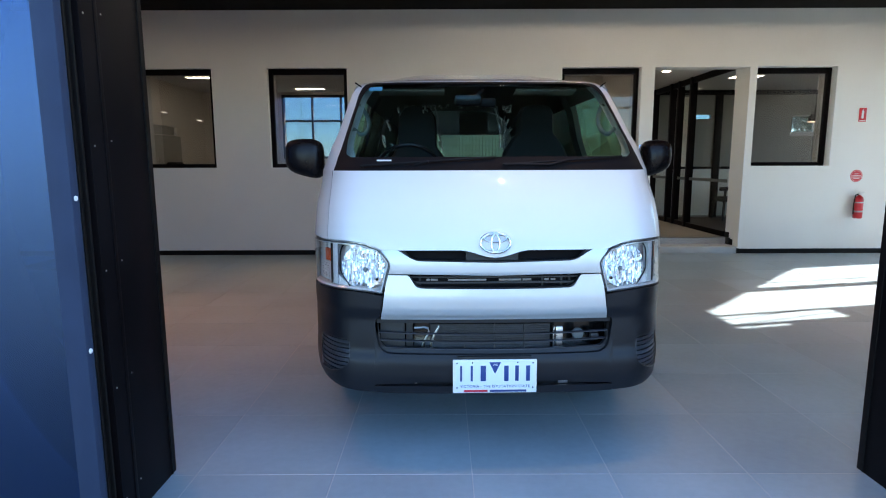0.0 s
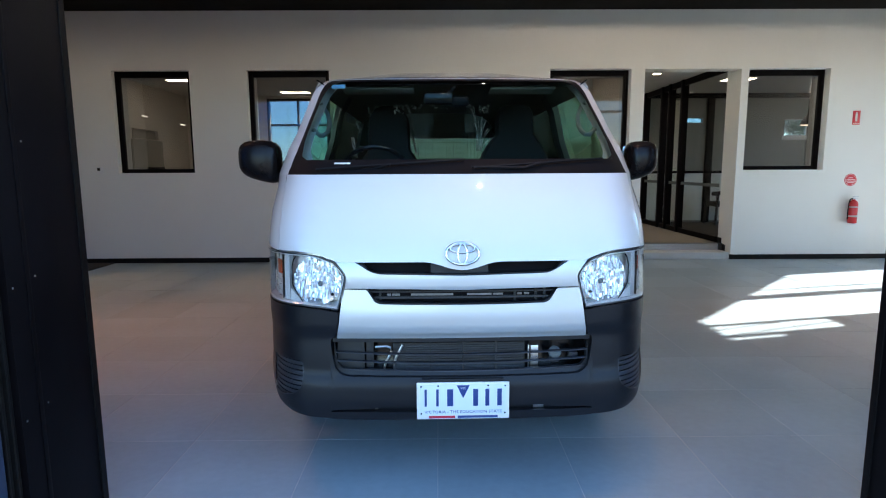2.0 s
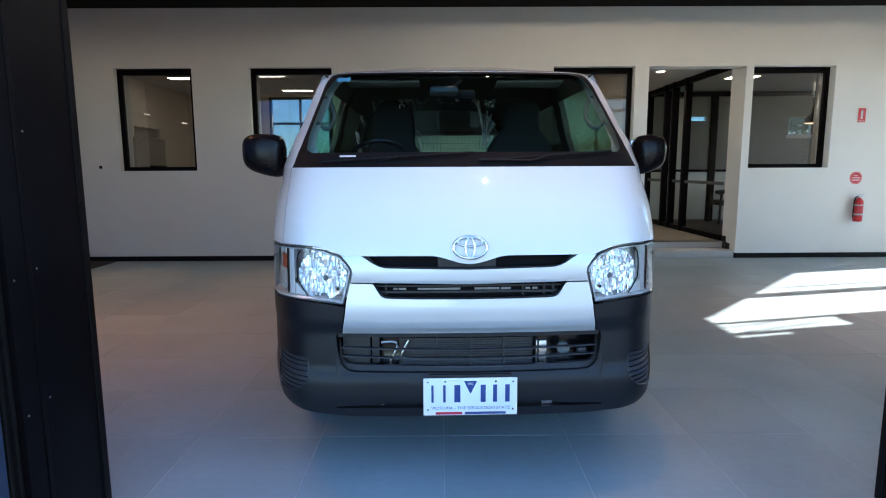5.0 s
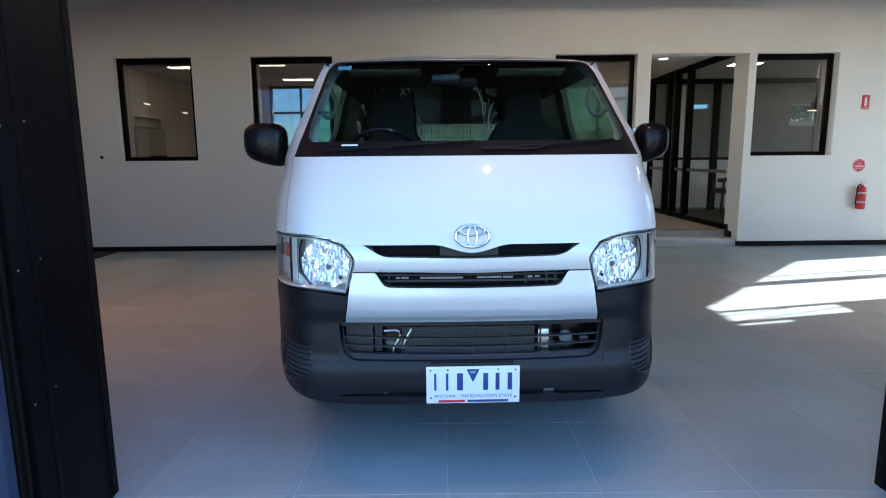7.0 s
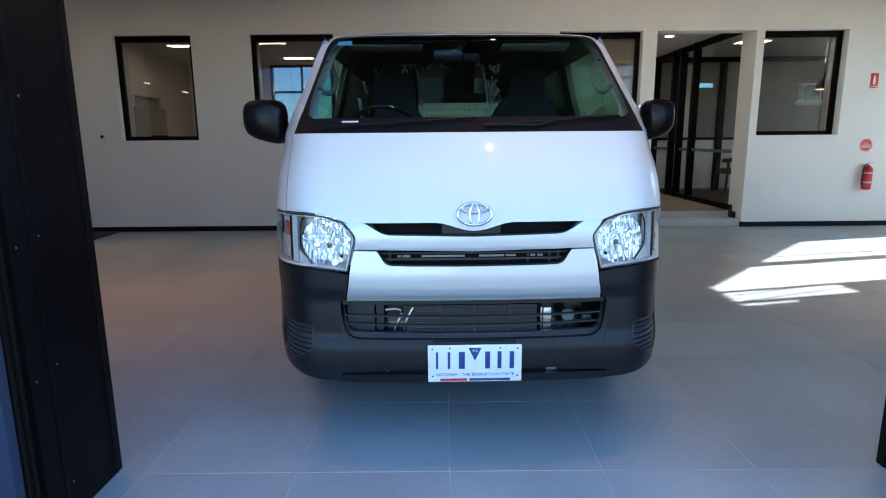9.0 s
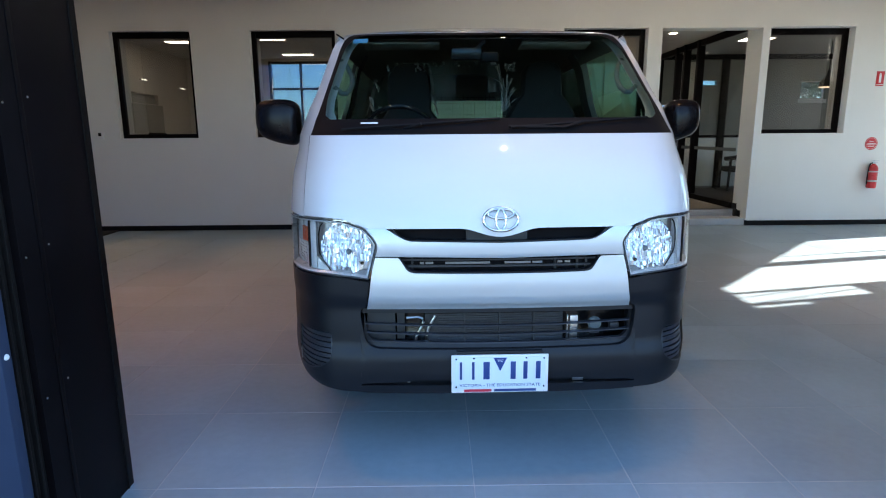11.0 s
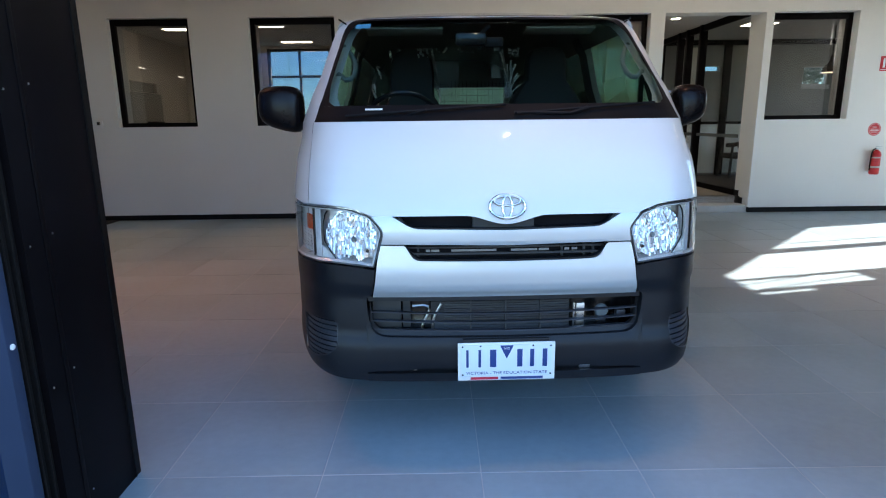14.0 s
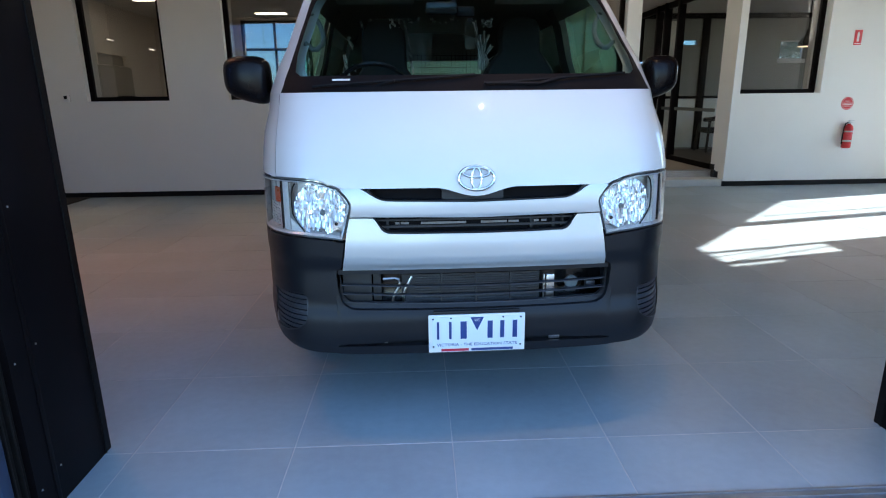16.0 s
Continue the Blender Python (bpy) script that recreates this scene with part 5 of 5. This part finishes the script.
# cargo barrier: frame, solid lower panel and wire mesh
barrier = part("cargo_barrier", box(bmesh.new(), CX - 0.74, CX + 0.74, NOSE + 1.78, NOSE + 1.80, 0.40, 1.34, 0.004), M_DASH, van, "dark cargo barrier with wire mesh")
bm = bmesh.new()
for k in range(31):
    u = -0.36 + 0.024 * k
    box(bm, CX + u - 0.001, CX + u + 0.001, NOSE + 1.788, NOSE + 1.792, 1.34, 1.56)
for k in range(6):
    w = 1.36 + 0.036 * k
    box(bm, CX - 0.37, CX + 0.37, NOSE + 1.786, NOSE + 1.790, w - 0.001, w + 0.001)
part("wire_mesh", bm, M_DASH, barrier, smooth=False)
# clouded plastic left over the seats and pillars
rnd = random.Random(21)


def plastic_wrap(u0, u1, w0, w1, v, nu, nw, drop, twist=0.0):
    bm = bmesh.new()
    G = [[bm.verts.new((CX + u0 + (u1 - u0) * (i + rnd.uniform(-.3, .3)) / nu + twist * (1 - j / nw), NOSE + v + rnd.uniform(-0.03, 0.03), w0 + (w1 - w0) * (j + rnd.uniform(-.3, .3)) / nw)) for j in range(nw + 1)] for i in range(nu + 1)]
    for i in range(nu):
        for j in range(nw):
            if rnd.random() > drop:
                bm.faces.new((G[i][j], G[i + 1][j], G[i + 1][j + 1], G[i][j + 1]))
    part("plastic_wrap", bm, M_WRAP, van, "crumpled clouded plastic wrap", smooth=False)


def film_streak(u0, w0, u1, w1, bow, wd):
    """A thin folded strip of film that rises from a knot and leans over."""
    bm, rows = bmesh.new(), []
    for k in range(11):
        f = k / 10
        u, w = u0 + (u1 - u0) * f + bow * math.sin(math.pi * f), w0 + (w1 - w0) * f
        g = 1.5 * wd * (0.35 + 0.65 * f) * rnd.uniform(0.5, 1.4)
        rows.append([bm.verts.new((CX + u - g, NOSE + 1.36 + rnd.uniform(-.01, .01), w)), bm.verts.new((CX + u, NOSE + 1.345 + rnd.uniform(-.01, .01), w)), bm.verts.new((CX + u + g, NOSE + 1.36 + rnd.uniform(-.01, .01), w))])
    for a, b in zip(rows, rows[1:]):
        for i in (0, 1):
            bm.faces.new((a[i], a[i + 1], b[i + 1], b[i]))
    part("plastic_wrap", bm, M_WRAP, van, "crumpled clouded plastic wrap", smooth=False)


for u1, w1, bow, wd in ((0.137, 1.688, 0.014, 0.0048), (0.150, 1.70, 0.010, 0.0030), (0.176, 1.62, 0.006, 0.0034), (0.200, 1.64, 0.004, 0.0046), (0.214, 1.60, -0.004, 0.0030),
                        (0.226, 1.62, -0.010, 0.0040), (0.238, 1.57, -0.014, 0.0030), (0.248, 1.56, -0.016, 0.0044), (0.258, 1.51, -0.014, 0.0034)):
    film_streak(0.183 + 0.25 * (u1 - 0.19), 1.434, u1, w1, bow, wd)


def pale_sheet(u0, u1, w0, w1, v):
    """A thin rippled pale sheet behind the seats: hanging film and bright-glass stand-ins."""
    bm = bmesh.new()
    G = [[bm.verts.new((CX + u0 + (u1 - u0) * i / 8, NOSE + v + 0.008 * math.sin(1.7 * i + 0.4 * k), w0 + (w1 - w0) * k / 6)) for k in range(7)] for i in range(9)]
    for i in range(8):
        for k in range(6):
            bm.faces.new((G[i][k], G[i + 1][k], G[i + 1][k + 1], G[i][k + 1]))
    part("pale_sheet", bm, M_VEIL, van, "thin pale sheet behind the seats, film and bright-glass patch")


pale_sheet(-0.246, -0.085, 1.445, 1.728, 1.56)
# these two stand in for a bright patch of glass past the seats
pale_sheet(0.108, 0.174, 1.556, 1.703, 1.55)
pale_sheet(0.112, 0.170, 1.560, 1.620, 1.545)
for k in range(13):
    u = -0.457 + 0.057 * k + rnd.uniform(-0.015, 0.015)
    plastic_wrap(u, u + rnd.uniform(0.010, 0.034), 1.700 + rnd.uniform(-0.006, 0.010), 1.716 + rnd.uniform(-0.004, 0.004), 1.40, 3, 2, 0.35)
plastic_wrap(0.185, 0.25, 1.66, 1.70, 1.35, 8, 5, 0.45)
plastic_wrap(-0.250, -0.238, 1.42, 1.70, 1.53, 1, 10, 0.0, 0.042)
plastic_wrap(-0.230, -0.225, 1.42, 1.62, 1.55, 1, 6, 0.2, 0.03)
plastic_wrap(-0.330, -0.270, 1.66, 1.705, 1.36, 5, 4, 0.45)
plastic_wrap(-0.24, -0.17, 1.700, 1.712, 1.50, 5, 1, 0.3)
plastic_wrap(-0.10, 0.0, 1.700, 1.708, 1.50, 6, 1, 0.4)
for u, w0, w1 in ((-0.60, 1.40, 1.52), (-0.57, 1.55, 1.62), (-0.50, 1.62, 1.70), (-0.55, 1.42, 1.47), (-0.40, 1.66, 1.71), (-0.27, 1.69, 1.72)):
    plastic_wrap(u, u + 0.018, w0, w1, 1.40, 2, 5, 0.35, 0.02)

# rear-view mirror and sun visors
rv = part("rear_view_mirror", box(bmesh.new(), CX - 0.150, CX + 0.0, NOSE + 0.745, NOSE + 0.785, 1.648, 1.708, 0.018), M_GLOSSBLK, van)
part("mirror_stalk", pipe(bmesh.new(), [(CX - 0.04, NOSE + 0.765, 1.69), (CX + 0.01, NOSE + 0.75, 1.735)], 0.010, 8), M_GLOSSBLK, rv)
part("mirror_mount", box(bmesh.new(), CX - 0.012, CX + 0.080, NOSE + 0.775, NOSE + 0.80, 1.642, 1.690, 0.012), M_SKIRT, rv)
for u0, u1 in ((-0.57, -0.20), (0.20, 0.54)):
    vis = box(bmesh.new(), CX + u0, CX + u1, NOSE + 0.86, NOSE + 0.97, 1.722, 1.734, 0.005)
    bmesh.ops.rotate(vis, verts=vis.verts, cent=(CX, NOSE + 0.97, 1.734), matrix=Matrix.Rotation(radians(-8), 3, "X"))
    part("sun_visor", vis, M_LINER, van)
part("paper_slip", band(bmesh.new(), -0.528, -0.460, 1.349, 1.356, 6, 2, 0.006, 0.002), M_WHITE, van, "white paper slip at the foot of the windscreen")

# the van stands a little askew to the wall
van.matrix_basis = Matrix.Translation((CX, NOSE, 0)) @ Matrix.Rotation(radians(YAW), 4, "Z") @ Matrix.Translation((0, 2.3, 0))

# ---- things on the back wall and in the rooms behind ----
def extinguisher():
    x, y, z = 5.985, WALL_Y - 0.085, 0.525
    e = thing("fire_extinguisher", "red fire extinguisher hung on the white wall", "extinguisher", (x, y, z))
    part("cylinder", lathe(bmesh.new(), [(0.05, 0), (0.060, 0.012), (0.060, 0.27), (0.050, 0.305), (0.022, 0.33), (0.020, 0.34)], (x, y, z)), M_RED, e)
    part("label_band", lathe(bmesh.new(), [(0.0605, 0.090), (0.0612, 0.091), (0.0612, 0.113), (0.0605, 0.114)], (x, y, z)), M_GREYTRIM, e, "pale printed label")
    part("label_stripe", lathe(bmesh.new(), [(0.0605, 0.222), (0.0612, 0.223), (0.0612, 0.240), (0.0605, 0.241)], (x, y, z)), M_GREYTRIM, e)
    part("valve", box(bmesh.new(), x - 0.018, x + 0.018, y - 0.018, y + 0.018, z + 0.335, z + 0.365, 0.004), M_ALU, e)
    part("lever", box(bmesh.new(), x - 0.012, x + 0.065, y - 0.010, y + 0.010, z + 0.372, z + 0.386, 0.003), M_ALU, e)
    part("lever", box(bmesh.new(), x - 0.012, x + 0.055, y - 0.008, y + 0.008, z + 0.350, z + 0.360, 0.003), M_ALU, e)
    part("hose", pipe(bmesh.new(), [(x - 0.02, y, z + 0.35), (x - 0.055, y - 0.01, z + 0.34), (x - 0.072, y - 0.01, z + 0.28), (x - 0.070, y, z + 0.15), (x - 0.068, y, z + 0.06)], 0.009, 8), M_SKIRT, e)
    part("wall_bracket", box(bmesh.new(), x - 0.02, x + 0.02, y + 0.055, WALL_Y - 0.001, z + 0.20, z + 0.33, 0.003), M_STEEL, e)


extinguisher()

sign = thing("fire_sign", "red rectangular fire extinguisher sign with white pictogram", "sign", (5.973, WALL_Y, 1.91))
part("board", box(bmesh.new(), 5.920, 6.026, WALL_Y - 0.004, WALL_Y - 0.0005, 1.910, 2.103, 0.001), M_SIGNRED, sign)
bm = bmesh.new()
box(bm, 5.957, 5.987, WALL_Y - 0.0055, WALL_Y - 0.0041, 1.955, 2.06)
box(bm, 5.963, 5.981, WALL_Y - 0.0055, WALL_Y - 0.0041, 2.062, 2.078)
box(bm, 5.928, 6.018, WALL_Y - 0.0055, WALL_Y - 0.0041, 1.925, 1.933)
part("pictogram", bm, M_WHITE, sign)
rs = thing("round_sign", "round red notice with white lettering bars", "sign", (5.972, WALL_Y, 1.05))
part("disc", lathe(bmesh.new(), [(0.088, -0.0005), (0.088, -0.003), (0.087, -0.004)], (5.972, WALL_Y, 1.137), "Y", 36), M_SIGNRED, rs)
bm = bmesh.new()
for z, w in ((1.163, 0.03), (1.135, 0.058), (1.115, 0.062), (1.095, 0.045)):
    box(bm, 5.972 - w, 5.972 + w, WALL_Y - 0.0055, WALL_Y - 0.0041, z, z + 0.008)
pts = [(5.972 + 0.076 * math.cos(a), WALL_Y - 0.0045, 1.137 + 0.076 * math.sin(a)) for a in [2 * math.pi * k / 36 for k in range(36)]]
pipe(bm, pts, 0.002, 6, True)
part("print", bm, M_WHITE, rs)

th = thing("thermostat", "small white wall thermostat with a dark display", "thermostat", (-4.675, WALL_Y, 1.29))
part("case", box(bmesh.new(), -4.715, -4.630, WALL_Y - 0.026, WALL_Y - 0.0005, 1.285, 1.370, 0.004), M_WHITE, th)
part("display", box(bmesh.new(), -4.706, -4.665, WALL_Y - 0.028, WALL_Y - 0.0261, 1.320, 1.362, 0.001), M_GLOSSBLK, th)

mat_thing = thing("floor_mat", "dark flat entrance mat lying on the tiles by the white wall", "mat", (-5.1, 7.5, 0))
part("pile", box(bmesh.new(), -5.60, -4.585, 6.98, 8.140, 0.006, 0.012, 0.002), M_CARPET, mat_thing)
part("backing", box(bmesh.new(), -5.615, -4.570, 6.965, 8.150, 0.0004, 0.006, 0.001), M_SKIRT, mat_thing)

# staff room
fr = thing("fridge", "tall grey fridge front set flush in the beige wall", "fridge", (-5.28, 10.78, 0.2))
part("body", box(bmesh.new(), -5.299, -5.275, 10.22, 11.35, 0.21, 1.875, 0.004), M_APPLIANCE, fr)
part("door", box(bmesh.new(), -5.274, -5.262, 10.235, 11.335, 0.26, 1.868, 0.006), M_APPLIANCE, fr)
part("control_panel", box(bmesh.new(), -5.261, -5.225, 10.67, 11.29, 1.29, 1.380, 0.006), M_SKIRT, fr, "dark control panel")
part("foot", box(bmesh.new(), -5.29, -5.27, 10.25, 11.30, 0.2, 0.21), M_SKIRT, fr)
sh = thing("wall_cabinet", "shallow open beige shelf over the fridge", "shelf", (-5.28, 10.72, 1.88))
part("back", box(bmesh.new(), -5.299, -5.294, 10.30, 11.12, 1.885, 2.050), M_APPLIANCE, sh)
part("top", box(bmesh.new(), -5.299, -5.235, 10.28, 11.17, 2.051, 2.066, 0.003), M_BEIGE, sh)
part("bottom", box(bmesh.new(), -5.299, -5.245, 10.28, 11.17, 1.877, 1.8845, 0.002), M_BEIGE, sh)
part("side", box(bmesh.new(), -5.299, -5.235, 11.121, 11.17, 1.886, 2.050, 0.003), M_BEIGE, sh)
# glowing strips added for two bright reflections, no lamps hang on this wall
for y, z in ((10.744, 2.302), (12.31, 2.264)):
    wl_ = thing("reflection_dash", "slim glowing strip imitating a light reflection on the beige wall", "lamp", (-5.29, y, z), "staff room wall lights")
    part("dash_backing", box(bmesh.new(), -5.2995, -5.280, y - 0.12, y + 0.12, z - 0.016, z + 0.016, 0.003), M_BEIGE, wl_)
    part("diffuser", box(bmesh.new(), -5.2795, -5.272, y - 0.11, y + 0.11, z - 0.012, z + 0.012, 0.002), M_REFLECTION_DASH, wl_)

# office chair of dark timber, pendant lamp, table
def timber_chair(x, y, z):
    c = thing("timber_chair", "dark timber armchair with a curved back", "chair", (x, y, z))
    part("seat", box(bmesh.new(), x - 0.25, x + 0.25, y - 0.23, y + 0.23, z + 0.36, z + 0.46, 0.025), M_WOOD, c)
    for a in (-1, 1):
        for b in (-1, 1):
            part("leg", tube(bmesh.new(), (x + a * 0.27, y + b * 0.24, z), (x + a * 0.23, y + b * 0.2, z + 0.60), 0.024, 10), M_WOOD, c)
    pts = [(x + 0.27 * math.cos(t), y + 0.24 * math.sin(t), z + 0.60 + 0.07 * max(0, math.cos(t))) for t in [math.radians(-120 + 20 * k) for k in range(13)]]
    part("back_rail", pipe(bmesh.new(), pts, 0.042, 8), M_WOOD, c)


timber_chair(5.72, 11.25, 0.2)
PX_, PZ_ = 6.605, 2.05
pl = thing("pendant_lamp", "black dome pendant lamp with a warm rim of light", "lamp", (PX_, 10.2, PZ_))
part("shade", lathe(bmesh.new(), [(0.138, 0.0), (0.139, 0.012), (0.115, 0.09), (0.075, 0.14), (0.045, 0.165), (0.03, 0.20), (0.028, 0.26), (0.012, 0.28)], (PX_, 10.2, PZ_ + 0.006)), M_WOOD, pl)
part("cord", tube(bmesh.new(), (PX_, 10.2, PZ_ + 0.28), (PX_, 10.2, 2.80), 0.006, 6), M_BLACK, pl)
part("bulb", lathe(bmesh.new(), [(0.128, -0.002), (0.136, 0.002), (0.134, 0.008)], (PX_, 10.2, PZ_)), emit("pendant_glow", (1.0, 0.70, 0.42), 0.35), pl)

# trees behind the building
def tree(x, y, h, seed):
    rnd = random.Random(seed)
    t = thing("gum_tree", "grey-barked gum tree with a loose leafy crown", "tree", (x, y, 0), "trees behind the building")
    bm = bmesh.new()
    tube(bm, (x, y, -0.05), (x + 0.3, y, h * 0.55), 0.30, 12, 0.16)
    tips = []
    for k in range(9):
        a = rnd.uniform(0, 6.28)
        s0 = Vector((x + 0.25, y, h * rnd.uniform(0.35, 0.55)))
        e = s0 + Vector((math.cos(a) * h * 0.24, math.sin(a) * h * 0.24, h * rnd.uniform(0.18, 0.42)))
        tube(bm, s0, e, 0.10, 8, 0.03)
        tips.append(e)
    part("trunk", bm, M_BARK, t)
    verts, faces = [], []
    for e in tips:
        for k in range(260):
            p = e + Vector((rnd.gauss(0, h * 0.09), rnd.gauss(0, h * 0.09), rnd.gauss(0, h * 0.06)))
            d = Vector((rnd.uniform(-1, 1), rnd.uniform(-1, 1), rnd.uniform(-1, 0.3))).normalized()
            q = d.orthogonal().normalized() * 0.07
            d = d * 0.22
            i = len(verts)
            verts += [p - q, p + d * 0.5 - q * 0.4, p + d, p + q]
            faces.append((i, i + 1, i + 2, i + 3))
    me = bpy.data.meshes.new("crown")
    me.from_pydata([tuple(v) for v in verts], [], faces)
    me.materials.append(M_LEAF)
    ob = new("crown", me)
    ob.parent = t
    ob.matrix_parent_inverse = Matrix.Translation((-x, -y, 0))


for k, (x, y, h) in enumerate(((18.6, 30, 5.0), (23.0, 33, 6.0))):
    tree(x, y, h, 10 + k)

# ---- showroom floor: one object a tile ----
floor = thing("floor", "grey concrete-look porcelain floor tiles with pale joints", "floor", (0, 5, 0), kind="structure")
part("grout_bed", box(bmesh.new(), LEFT_X, RIGHT_X, 1.714, WALL_Y + 0.3, -0.05, -0.0012), M_GROUT, floor)


def tile_mesh(dx, dy):
    g = 0.0017
    return mesh_of("tile", box(bmesh.new(), g, dx - g, g, dy - g, -0.010, 0.0, 0.0012), M_TILE, False)


rows_y = [(1.714, 0.336)] + [(2.05 + 0.6 * k, 0.6) for k in range(10)] + [(8.05, 0.118)]
shared = {dy: tile_mesh(0.6, dy) for _, dy in rows_y}
for i in range(24):
    for y, dy in rows_y:
        t = new("tile", shared[dy])
        t.location = (LEFT_X + 0.6 * i, y, 0)
        t.parent = floor
        t.matrix_parent_inverse = Matrix.Translation((0, -5, 0))
